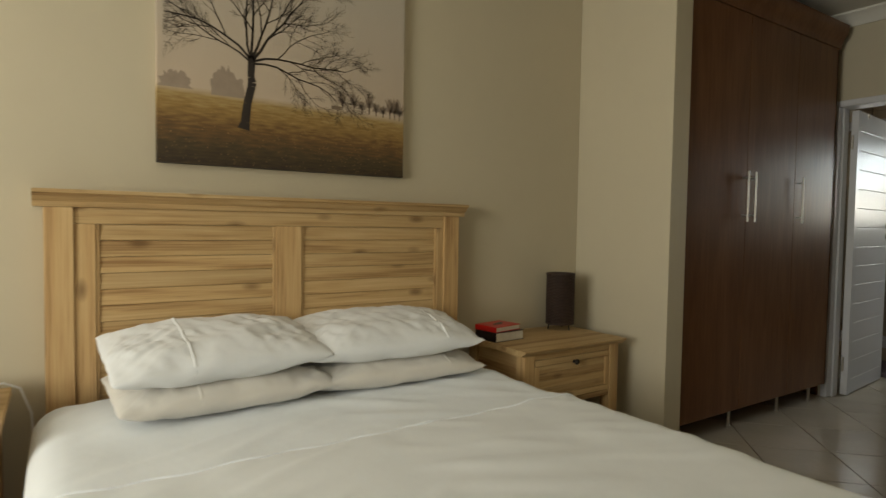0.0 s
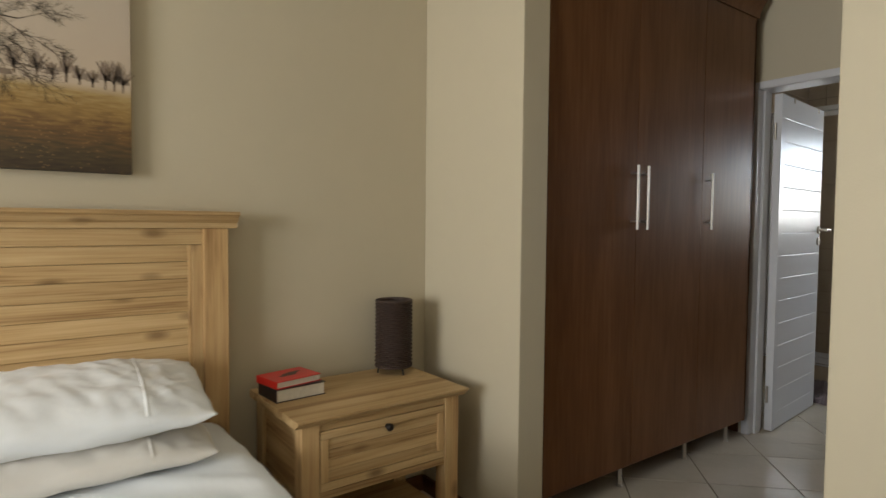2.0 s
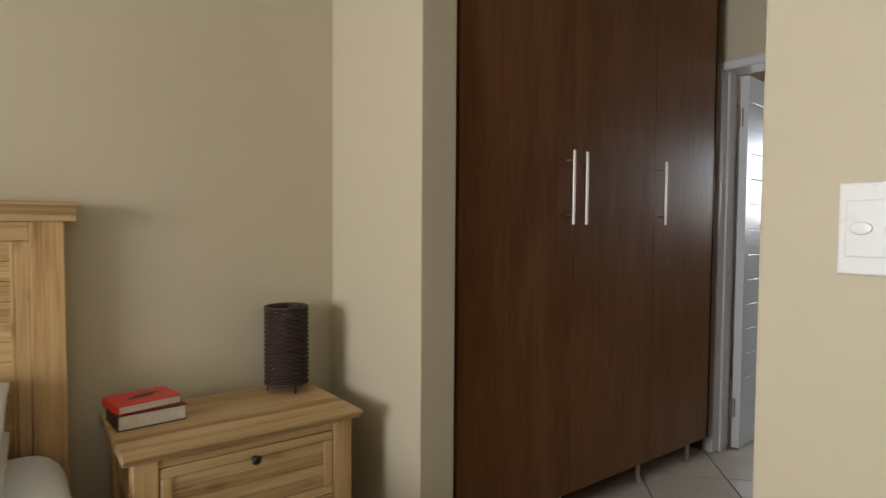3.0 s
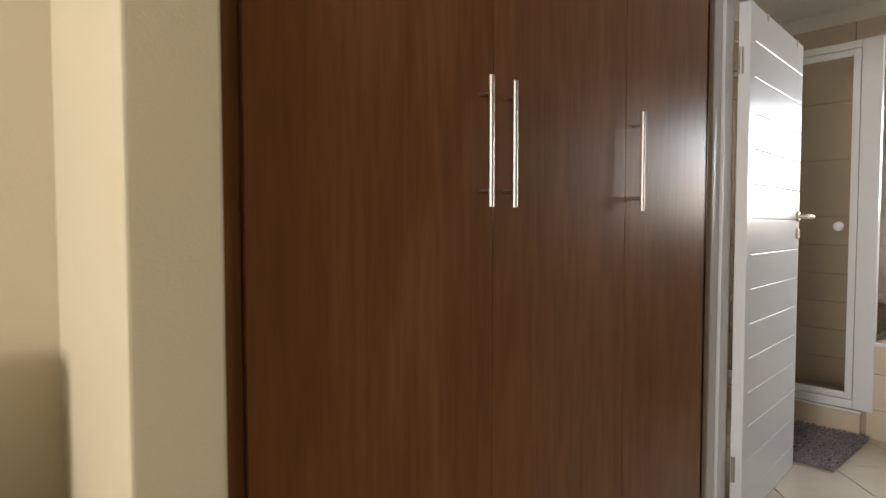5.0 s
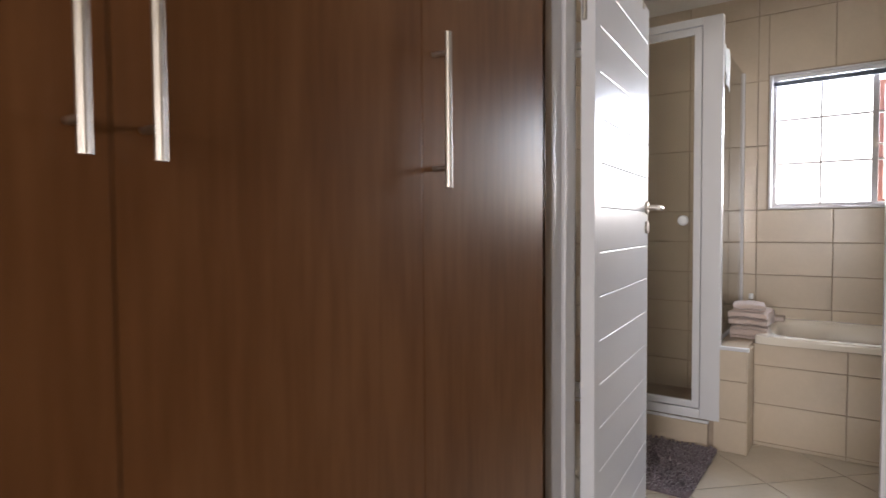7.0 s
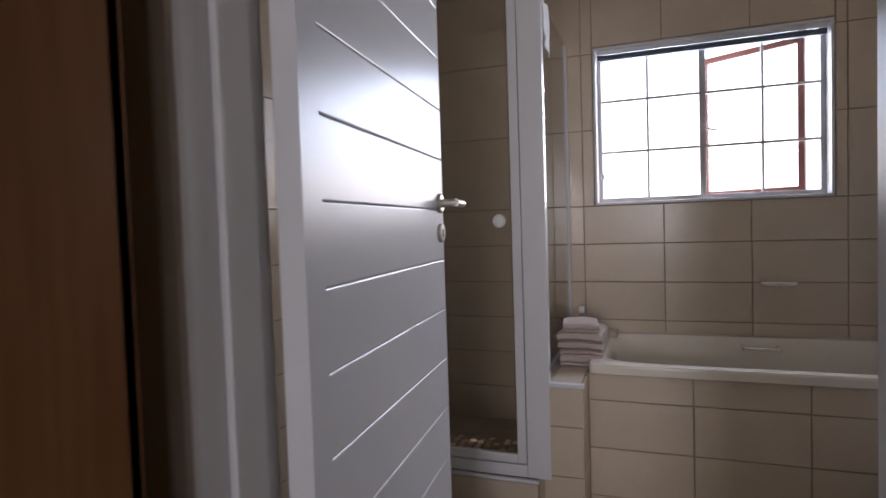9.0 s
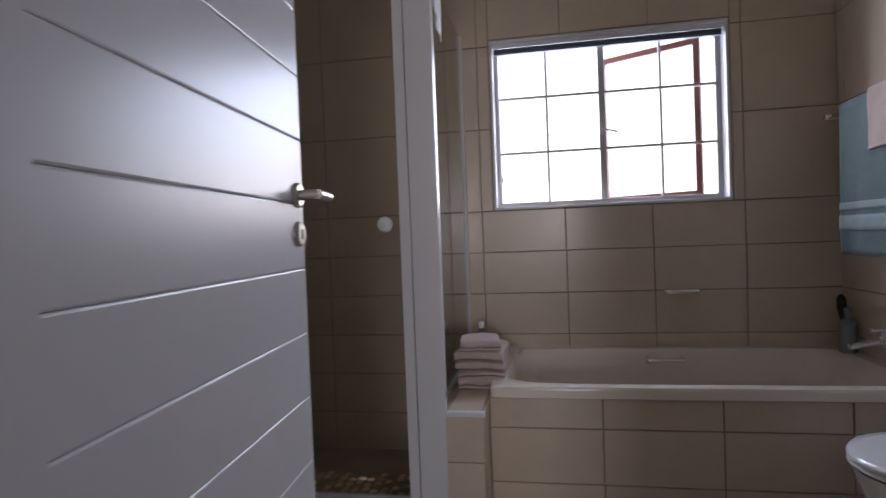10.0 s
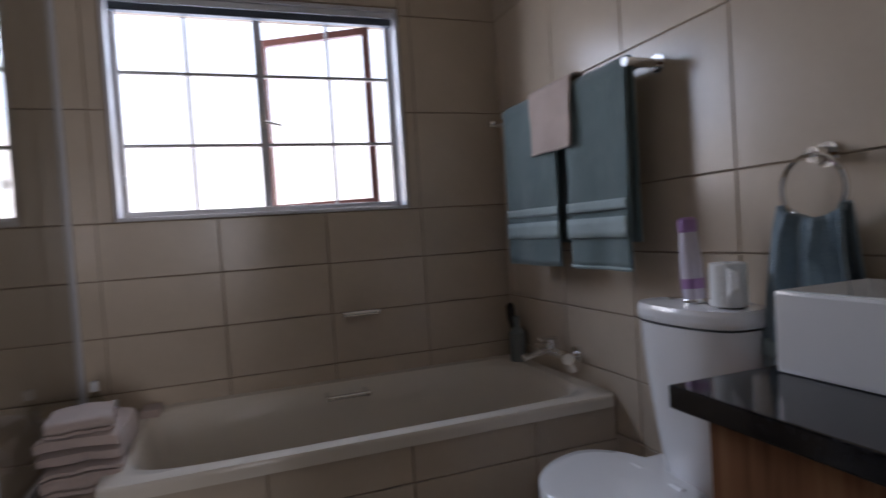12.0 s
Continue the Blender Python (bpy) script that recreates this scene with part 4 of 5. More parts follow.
part("printed_tree", tree_bm, TREE_INK, canvas, "bare dark tree printed on the canvas", smooth=None)
tagged(part("printed_twigs", twig_bm, TREE_INK, canvas, smooth=None), kind="stuff")
far = bmesh.new()
mist = bmesh.new()


def clump(bm, cx, cz, w, h, y):
    vs = []
    n = 26
    for i in range(n):
        a = math.pi * i / (n - 1)
        r = 1 + rng.uniform(-0.16, 0.16)
        vs.append(bm.verts.new((cx + math.cos(a) * w * r, y, cz + math.sin(a) ** 0.7 * h * r)))
    bm.faces.new(vs)


clump(mist, 0.250, 0.272, 0.060, 0.105, -0.0004)
clump(mist, 0.062, 0.282, 0.056, 0.060, -0.0004)
for k, (cx, h) in enumerate(((0.735, 0.07), (0.79, 0.075), (0.83, 0.05), (0.865, 0.085), (0.90, 0.055), (0.935, 0.05), (0.97, 0.085), (0.995, 0.09), (1.02, 0.075))):
    z0 = 0.285 - 0.075 * (cx - 0.7)
    flat_limb(far, (cx, z0), (cx + 0.002, z0 + h * 0.6), 0.003, 0.002, -0.0006)
    for j in range(9):
        a = math.pi / 2 + rng.uniform(-0.9, 0.9)
        flat_limb(far, (cx, z0 + h * rng.uniform(0.2, 0.5)), (cx + math.cos(a) * h * 0.6, z0 + h * 0.4 + math.sin(a) * h * 0.7), 0.0022, 0.0008, -0.0006)
    clump(mist, cx, z0 + h * 0.35, 0.018, h * 0.65, -0.0004)
bmb = box(0.685, 0.73, -0.0012, -0.0002, 0.276, 0.292)
part("printed_hut", bmb, MIST_DARK, canvas)
part("printed_far_trees", far, MIST_DARK, canvas, smooth=None)
tagged(part("printed_mist_trees", mist, MIST_INK, canvas, smooth=None), kind="stuff")

switch = thing("light_switch", pose(NIB_X, 0.145, 1.145), "white plastic light switch plate with two rockers", "light switch")
part("plate", box(-0.010, 0, -0.145, 0, 0, 0.145, 0.004), PLASTIC, switch)
ins = part("insert", box(-0.0125, -0.0095, -0.134, -0.011, 0.028, 0.117, 0.002), PLASTIC, switch)
for y in (-0.048, -0.094):
    rk = part("rocker", lathe([(0.0155, 0), (0.0155, 0.003), (0.014, 0.0048), (0.008, 0.0056)], 0, 0, 36, 0.66, 1.0), PLASTIC, ins, "rounded white rocker", smooth=40)
    rk.matrix_basis = pose(-0.0123, y + 0.015, 0.073, 0, -90, 0)


# ---- bathroom things ----
SHX, SHY = 5.967, 1.212
shower = thing("shower_enclosure", pose(0, 0, 0), "white framed glass shower enclosure with a hinged door", "shower")
part("post", box(SHX, SHX + 0.04, SHY, SHY + 0.095, 0.148, 2.20, 0.004), WHITE, shower)
part("head_rail", box(SHX, SHX + 0.04, SHY + 0.095, BATH_Y1 - 0.008, 2.16, 2.20, 0.004), WHITE, shower)
part("bottom_rail", box(SHX, SHX + 0.04, SHY + 0.095, BATH_Y1 - 0.008, 0.148, 0.196, 0.004), WHITE, shower)
dr = part("shower_door", box(SHX + 0.012, SHX + 0.018, SHY + 0.135, 2.02, 0.235, 2.12), SHOWER_GLASS, shower, "clear glass shower door")
for b in ((SHX + 0.004, SHX + 0.028, SHY + 0.0985, SHY + 0.135, 0.20, 2.155), (SHX + 0.004, SHX + 0.028, 2.02, 2.05, 0.20, 2.155), (SHX + 0.004, SHX + 0.028, SHY + 0.135, 2.02, 2.12, 2.155), (SHX + 0.004, SHX + 0.028, SHY + 0.135, 2.02, 0.20, 0.235)):
    part("door_frame", box(*b, 0.003), WHITE, dr)
part("wall_channel", box(SHX, SHX + 0.04, 2.053, BATH_Y1 - 0.008, 0.196, 2.16, 0.003), WHITE, shower)
kn = part("knob", lathe([(0.010, 0), (0.009, 0.012), (0.022, 0.018), (0.027, 0.030), (0.022, 0.042), (0.008, 0.046)], 0, 0, 22), PLASTIC, dr, "round white plastic knob")
kn.matrix_basis = pose(SHX + 0.012, 1.392, 1.175, 0, -90, 0)
sg = part("side_glass", box(SHX + 0.04, BATH_X - 0.03, SHY + 0.038, SHY + 0.044, 0.545, 2.10), SHOWER_GLASS, shower, "fixed glass screen above the bath end")
part("wall_channel", box(BATH_X - 0.03, BATH_X - 0.008, SHY + 0.030, SHY + 0.052, 0.545, 2.10, 0.002), WHITE, shower)
part("sill_channel", box(SHX + 0.04, BATH_X - 0.03, SHY + 0.032, SHY + 0.050, 0.528, 0.545, 0.002), WHITE, shower)

# low tiled wall between shower and bath, and the shower's kerb
NY0 = 1.085
low_wall = solid("low_wall", box(SHX + 0.008, BATH_X - 0.008, NY0 + 0.008, SHY + 0.055, -0.006, 0.528), GROUT, "low cream tiled wall between shower and bath", "wall")
kerb = solid("shower_kerb", box(SHX - 0.012, SHX + 0.09, SHY + 0.05, BATH_Y1 - 0.008, -0.006, 0.138), GROUT, "cream tiled shower kerb with white edge", "kerb")
tray = solid("shower_floor", box(SHX + 0.09, BATH_X - 0.008, SHY + 0.04, BATH_Y1 - 0.008, -0.006, 0.05), GROUT, "brown pebble mosaic shower floor", "floor")
solid("trim", box(SHX - 0.022, SHX - 0.002, SHY + 0.048, BATH_Y1 - 0.01, 0.134, 0.146, 0.003), WHITE, "white tile edge trim", "trim")
solid("trim", box(SHX - 0.004, SHX + 0.022, NY0 - 0.004, SHY + 0.001, 0.520, 0.5375, 0.003), WHITE, "white tile edge trim", "trim")

# bath
TX0, TX1, TY0, TY1, TZ1 = 6.150, 6.902, BATH_Y0 + 0.008, NY0 - 0.002, 0.575
bath = thing("bathtub", pose(0, 0, 0), "cream-white acrylic built-in bath with chrome grip", "bathtub")


def superellipse(a, n):
    c, s = math.cos(a), math.sin(a)
    return math.copysign(abs(c) ** (2 / n), c), math.copysign(abs(s) ** (2 / n), s)


def tub_shell(u, v):
    cx, cy = (TX0 + TX1) / 2, (TY0 + TY1) / 2
    hx, hy = (TX1 - TX0) / 2, (TY1 - TY0) / 2
    a = u * 2 * math.pi
    k = v * 6
    stages = [(1.0, 1.0, 0.536, 40), (1.0, 1.0, TZ1 - 0.006, 40), (0.992, 0.996, TZ1, 30), (0.86, 0.93, TZ1, 7), (0.835, 0.915, TZ1 - 0.02, 5.5), (0.74, 0.84, 0.26, 4.5), (0.56, 0.70, 0.18, 3.5)]
    i = min(int(k), 5)
    f = k - i
    p, q = stages[i], stages[i + 1]
    sx, sy, z, n = [p[j] + (q[j] - p[j]) * f for j in range(4)]
    ex, ey = superellipse(a, n)
    return (cx + ex * hx * sx, cy + ey * hy * sy, z)


bm = grid_surface(120, 25, tub_shell, closed_u=True)
part("shell", bm, ACRYLIC, bath, smooth=50)
part("tub_bottom", lathe([(0.001, 0.178), (0.32, 0.178), (0.36, 0.182), (0.001, 0.183)], (TX0 + TX1) / 2, (TY0 + TY1) / 2, 40, 0.62, 1.6), ACRYLIC, bath)
grip = part("grip", rod((6.775, 0.27, 0.535), (6.775, 0.43, 0.535), 0.009), POLISHED, bath, "chrome grip handle")
for y in (0.275, 0.425):
    part("grip_foot", rod((6.775, y, 0.535), (6.835, y, 0.535), 0.011), POLISHED, grip)
part("drain", lathe([(0.03, 0.183), (0.03, 0.187), (0.02, 0.188)], 6.53, -0.12), POLISHED, bath)
bath_front = solid("bath_front", box(6.175, 6.25, BATH_Y0 + 0.001, NY0 + 0.008, -0.006, 0.533), GROUT, "cream tiled front of the built-in bath", "wall")

mixer = thing("bath_mixer", pose(6.48, BATH_Y0 + 0.006, 0.665), "chrome wall-mounted bath mixer tap", "tap")
part("body", rod((-0.10, 0.05, 0), (0.10, 0.05, 0), 0.018), POLISHED, mixer)
part("spout", rod((0, 0.05, 0.01), (0, 0.17, -0.012), 0.012), POLISHED, mixer)
part("lever", box(-0.012, 0.012, 0.03, 0.10, 0.045, 0.056, 0.003), POLISHED, mixer)
part("cartridge", lathe([(0.022, 0), (0.024, 0.02), (0.021, 0.045)], 0, 0.05), POLISHED, mixer)
for x in (-0.11, 0.11):
    part("flange", rod((x, 0.0, 0), (x, 0.016, 0), 0.03), POLISHED, mixer)
    part("inlet", rod((x, 0.01, 0), (x, 0.05, 0), 0.012), POLISHED, mixer)
hd = part("hand_shower", rod((-0.17, 0.07, -0.02), (-0.21, 0.11, 0.015), 0.026, r2=0.02), POLISHED, mixer)

soap_rail = thing("soap_holder", pose(BATH_X - 0.006, 0.263, 0.838), "chrome soap grip on the tiled wall", "soap holder")
part("bar", rod((-0.045, -0.075, 0), (-0.045, 0.075, 0), 0.007), POLISHED, soap_rail)
for y in (-0.06, 0.06):
    part("bracket", rod((0, y, 0), (-0.045, y, 0), 0.007), POLISHED, soap_rail)
part("tray", box(-0.06, -0.004, -0.07, 0.07, -0.012, -0.006, 0.003), POLISHED, soap_rail)

tidy = thing("bath_bottle", pose(6.76, -0.372, TZ1), "pale plastic pump bottle on the bath corner", "bottle")
part("body", lathe([(0.03, 0), (0.034, 0.004), (0.034, 0.12), (0.02, 0.14), (0.012, 0.145), (0.012, 0.165)], 0, 0), BOTTLE_GREY, tidy)
part("cap", lathe([(0.014, 0.165), (0.014, 0.185), (0.006, 0.19)], 0, 0), BOTTLE_GREY, tidy)
brush = thing("back_brush", pose(6.815, -0.385, TZ1, -3, 0, 0), "dark brush standing in the bath corner", "brush")
part("handle", lathe([(0.010, 0), (0.010, 0.13), (0.014, 0.15), (0.019, 0.18), (0.017, 0.225), (0.006, 0.24)], 0, 0, 16), BLACK_METAL, brush)


def folded_towel(x, y, z, w, d, h, turn, label, layers=3, seed=0.0):
    """A towel folded to and fro: one thick cloth with a round loop at each turn."""
    t = thing("folded_towel", pose(x, y, z, 0, 0, turn), label, "towel", "folded towels on the bath end")
    pitch = h / layers
    half, turn_r = pitch * 0.47, pitch / 2
    mid = []
    for k in range(layers):
        sgn = 1 if k % 2 == 0 else -1
        zc = pitch * (k + 0.5)
        run = d / 2 - turn_r - half * 0.6
        run *= 1 - 0.05 * ((k * 7 + int(seed)) % 3)
        for i in range(9):
            mid.append((sgn * run * (i / 4 - 1), zc))
        if k < layers - 1:
            for i in range(1, 6):
                a = math.pi * i / 6
                mid.append((sgn * (run + math.sin(a) * turn_r), zc + turn_r - math.cos(a) * turn_r))
    outline_a, outline_b = [], []
    for i, (px, pz) in enumerate(mid):
        qa, qb = mid[max(i - 1, 0)], mid[min(i + 1, len(mid) - 1)]
        dx, dz = qb[0] - qa[0], qb[1] - qa[1]
        ln = math.hypot(dx, dz)
        e = half * (0.55 if i in (0, len(mid) - 1) else 1.0)
        outline_a.append((px - dz / ln * e, pz + dx / ln * e))
        outline_b.append((px + dz / ln * e, pz - dx / ln * e))
    ring_pts = outline_a + outline_b[::-1]
    m = len(ring_pts)

    def skin(u, v):
        px, pz = ring_pts[int(round(u * m)) % m]
        s = v * 2 - 1
        n = noise.noise(Vector((px * 16 + seed, s * 1.7, pz * 14))) * 0.007 + noise.noise(Vector((px * 40, s * 5 + seed, pz * 30))) * 0.003
        soft = 1 - 0.06 * abs(s) ** 6
        slump = -0.10 * h * abs(s) ** 3 * pz / h
        return (px * soft + n, s * w / 2 + n * 0.6, max(pz * (1 - 0.06 * abs(s) ** 6) + slump + n * 0.6, 0.0))
    bm = grid_surface(m, 16, skin, closed_u=True)
    bmesh.ops.holes_fill(bm, edges=[e for e in bm.edges if e.is_boundary])
    part("cloth", bm, PINK, t, smooth=60)
    return t


folded_towel(6.36, 1.13, 0.537, 0.18, 0.25, 0.068, 4, "folded dusty pink towel at the bottom of a stack", 4, 1.0)
folded_towel(6.38, 1.128, 0.603, 0.19, 0.30, 0.085, -3, "thick folded dusty pink bath towel in a stack", 2, 5.0)
folded_towel(6.36, 1.135, 0.682, 0.15, 0.21, 0.044, 8, "small folded dusty pink towel on top of the stack", 3, 9.0)

for bx, by, hh, mat, lab in ((6.66, 1.165, 0.20, BOTTLE_GLASS, "clear plastic shampoo bottle"), (6.60, 1.11, 0.12, BOTTLE_GLASS, "small clear toiletry bottle with dark cap"), (6.80, 1.14, 0.10, PALE_CAN, "small pale toiletry bottle")):
    b = thing("toiletry_bottle", pose(bx, by, 0.537), lab, "bottle", "toiletries on the bath end")
    part("body", lathe([(0.022, 0), (0.026, 0.004), (0.026, hh * 0.7), (0.012, hh * 0.8), (0.012, hh * 0.86)], 0, 0, 20), mat, b)
    part("cap", lathe([(0.013, hh * 0.86), (0.013, hh), (0.010, hh + 0.003)], 0, 0, 16), BLACK if hh == 0.12 else PLASTIC, b)
soapbox = thing("soap_dish", pose(6.80, 1.03, TZ1 - 0.004), "small cream soap box on the bath edge", "soap dish")
part("box", box(-0.05, 0.05, -0.03, 0.03, 0, 0.028, 0.006), PINK, soapbox)

cloth = thing("wash_cloth", pose(6.22, SHY + 0.041, 2.10), "pale patterned cloth hung over the glass screen", "cloth")
part("cloth", grid_surface(14, 30, lambda u, v: ((u - 0.5) * 0.16 * (1 - 0.35 * v) + 0.02 * math.sin(v * 5), (-0.010 - 0.012 * v - 0.006 * math.sin(u * 9)) if v > 0.06 else (0.012 - 0.40 * v), 0.004 - 0.21 * max(v - 0.06, 0) * (0.8 + 0.4 * u)), 0.003), LINEN, cloth, smooth=180)

puff = thing("bath_puff", pose(6.38, BATH_Y1 - 0.10, 1.10), "pale green mesh bath puff hanging from a hook", "sponge")
bm = bmesh.new()
bmesh.ops.create_icosphere(bm, subdivisions=4, radius=0.065)
for v in bm.verts:
    v.co *= 1 + 0.22 * noise.noise(v.co * 38) + 0.1 * noise.noise(v.co * 90)
part("mesh_ball", bm, SPONGE, puff)
hk = part("cord", rod((0, 0, 0.05), (0, 0.06, 0.17), 0.003, seg=8), PLASTIC, puff)
part("hook", rod((0, 0.05, 0.17), (0, 0.095, 0.175), 0.008), POLISHED, puff)


def toilet():
    t = thing("toilet", pose(5.735, BATH_Y0 + 0.008, 0), "white ceramic close-coupled toilet with lid down", "toilet")

    def cist(u, v):
        ex, ey = superellipse(u * 2 * math.pi, 2.7)
        w = 0.098 + 0.068 * min(v / 0.85, 1) ** 0.75
        d = 0.066 + 0.026 * v ** 0.7
        return (ex * w * 0.96 - 0.050, 0.098 + ey * d, 0.49 + 0.39 * v)
    c = part("cistern", grid_surface(56, 14, cist, closed_u=True), CERAMIC, t, smooth=60)

    def lidf(u, v):
        ex, ey = superellipse(u * 2 * math.pi, 2.6)
        prof = [(0.9, 0.877), (1.0, 0.880), (1.025, 0.890), (1.025, 0.907), (0.98, 0.919), (0.5, 0.923), (0.0, 0.924)]
        k = v * 6
        i = min(int(k), 5)
        f = k - i
        s = prof[i][0] + (prof[i + 1][0] - prof[i][0]) * f
        z = prof[i][1] + (prof[i + 1][1] - prof[i][1]) * f
        return (ex * 0.166 * s - 0.050, 0.098 + ey * 0.094 * s, z + 0.006)
    part("cistern_lid", grid_surface(56, 19, lidf, closed_u=True), CERAMIC, c, smooth=50)
    part("flush_button", lathe([(0.02, 0.927), (0.02, 0.934), (0.017, 0.936)], 0.02, 0.098), POLISHED, c)

    def egg(a, s):
        y = math.sin(a)
        L = 0.205 if y > 0 else 0.15
        return (0.03 + 0.212 * math.cos(a) * s * (1 - 0.08 * max(y, 0)), 0.285 + L * y * s)

    def bowl(u, v):
        k = v
        s = 0.55 + 0.43 * k ** 1.6
        x, y = egg(u * 2 * math.pi, s)
        return (x, y - (1 - k) * 0.05, 0.0 + 0.465 * k)
    part("bowl", grid_surface(56, 18, bowl, closed_u=True), CERAMIC, t, smooth=60)
    part("shoulder", box(-0.12, 0.14, 0.02, 0.26, 0.30, 0.495, 0.03, seg=3), CERAMIC, t)
    part("trap", box(-0.10, 0.10, 0.03, 0.25, 0.0, 0.302, 0.02, seg=3), CERAMIC, t)

    def slab(z0, z1, s0):
        prof = [(0.0, z0), (0.96, z0), (1.0, z0 + 0.004), (1.0, z1 - 0.006), (0.975, z1), (0.6, z1 + 0.004), (0.0, z1 + 0.006)]

        def f(u, v):
            k = v * 6
            i = min(int(k), 5)
            g = k - i
            s = (prof[i][0] + (prof[i + 1][0] - prof[i][0]) * g) * s0
            x, y = egg(u * 2 * math.pi, s)
            return (x, y, prof[i][1] + (prof[i + 1][1] - prof[i][1]) * g)
        return grid_surface(56, 19, f, closed_u=True)
    part("seat", slab(0.467, 0.482, 1.0), CERAMIC, t, smooth=50)
    part("lid", slab(0.4835, 0.500, 1.005), CERAMIC, t, "closed white toilet lid", smooth=50)
    for x in (-0.07, 0.07):
        part("hinge", rod((x - 0.02, 0.205, 0.495), (x + 0.02, 0.205, 0.495), 0.012), CERAMIC, t)


toilet()

can = thing("air_freshener", pose(5.680, BATH_Y0 + 0.118, 0.929, 0, 4, 0), "pale spray can with lilac cap on the cistern", "spray can")
part("can", lathe([(0.024, 0), (0.026, 0.004), (0.026, 0.09), (0.022, 0.145), (0.020, 0.17)], 0, 0, 24), PALE_CAN, can)
part("band", lathe([(0.0263, 0.035), (0.0267, 0.036), (0.0267, 0.058), (0.0263, 0.059)], 0, 0, 24), LILAC, can)
part("cap", lathe([(0.02, 0.17), (0.022, 0.175), (0.022, 0.20), (0.016, 0.206)], 0, 0, 20), LILAC, can, "lilac cap")
part("foot_ring", lathe([(0.0265, 0.0), (0.0275, 0.002), (0.0275, 0.008), (0.0265, 0.01)], 0, 0, 24), POLISHED, can)
roll = thing("toilet_roll", pose(5.585, BATH_Y0 + 0.110, 0.930), "white toilet roll standing on the cistern lid", "toilet roll")
bm = bmesh.new()
seg = 36
prof = [(0.016, 0), (0.037, 0), (0.039, 0.003), (0.039, 0.095), (0.037, 0.098), (0.016, 0.098)]
rings = [[bm.verts.new((r * math.cos(2 * math.pi * i / seg), r * math.sin(2 * math.pi * i / seg), z)) for i in range(seg)] for r, z in prof]
for k in range(len(prof)):
    p, q = rings[k], rings[(k + 1) % len(prof)]
    for i in range(seg):
        bm.faces.new((p[i], p[(i + 1) % seg], q[(i + 1) % seg], q[i]))
part("paper", bm, TISSUE, roll)
part("loose_sheet", grid_surface(10, 8, lambda u, v: (-0.026 - 0.045 * u, 0.030 + 0.02 * u + 0.008 * math.sin(u * 4), 0.095 - 0.085 * v * (1 - 0.6 * u) - 0.012 * u), 0.001), TISSUE, roll, smooth=180)


def hanging_towel(name, x0, x1, ybar, ztop, front, back, mat, label, bands=(), out=0.018, seed=0.0):
    """A towel folded over a bar that runs along x."""
    t = thing(name, pose((x0 + x1) / 2, ybar, ztop), label, "towel")
    w = x1 - x0

    def sheet(u, v):
        total = front + back + 0.06
        s = v * total
        x = (u - 0.5) * w
        if s < front:
            k = (front - s) / front
            sw = 0.006 * math.sin(u * 9 + seed) * k + 0.004 * noise.noise(Vector((u * 4, k * 3, seed)))
            return (x * (1 - 0.015 * k), out + 0.004 * k + sw, -(front - s))
        if s < front + 0.06:
            a = (s - front) / 0.06 * math.pi
            return (x, out * math.cos(a), out * 0.8 * math.sin(a))
        k = (s - front - 0.06)
        return (x, -out - 0.002 + 0.003 * math.sin(u * 7 + seed), -k)
    body = part("cloth", grid_surface(40, 60, sheet, 0.008), mat, t, smooth=180)
    for z0, z1 in bands:
        def band(u, v):
            q = sheet(u, (front - (z0 + (z1 - z0) * v)) / (front + back + 0.06))
            return (q[0], q[1] + 0.0095, q[2])
        part("woven_band", grid_surface(30, 4, band, 0.002), TEAL_BAND, body, "paler woven stripe", smooth=180)
    hem = lambda u, v: (sheet(u, 0)[0], sheet(u, 0)[1] + 0.004 * math.cos(v * 6.283), sheet(u, 0)[2] + 0.006 * math.sin(v * 6.283))
    part("hem", grid_surface(24, 8, hem), TEAL_BAND if mat is TEAL else mat, body, smooth=180)
    return t


RAIL_Y, RAIL_Z = BATH_Y0 + 0.105, 1.565
rail = thing("towel_rail", pose(0, 0, 0), "polished chrome double towel rail on the tiled wall", "towel rail")
for y, z in ((RAIL_Y, RAIL_Z), (RAIL_Y - 0.05, RAIL_Z)):
    part("bar", rod((5.88, y, z), (6.76, y, z), 0.008), POLISHED, rail)
for x in (5.885, 6.755):
    part("bracket", rod((x, BATH_Y0 + 0.006, RAIL_Z), (x, RAIL_Y + 0.02, RAIL_Z), 0.013), POLISHED, rail)
    part("flange", rod((x, BATH_Y0 + 0.005, RAIL_Z), (x, BATH_Y0 + 0.014, RAIL_Z), 0.026), POLISHED, rail)
hanging_towel("bath_towel", 5.89, 6.20, RAIL_Y, RAIL_Z + 0.010, 0.575, 0.50, TEAL, "teal terry bath towel with pale bands over a rail", ((0.375, 0.405), (0.425, 0.485)), 0.016, 1.0)
hanging_towel("bath_towel", 6.255, 6.62, RAIL_Y, RAIL_Z + 0.010, 0.575, 0.50, TEAL, "teal terry bath towel with pale bands over a rail", ((0.375, 0.405), (0.425, 0.485)), 0.016, 4.0)
hanging_towel("face_cloth", 6.14, 6.40, RAIL_Y, RAIL_Z + 0.020, 0.20, 0.14, PINK, "dusty pink face cloth over the teal towels", (), 0.032, 2.2)

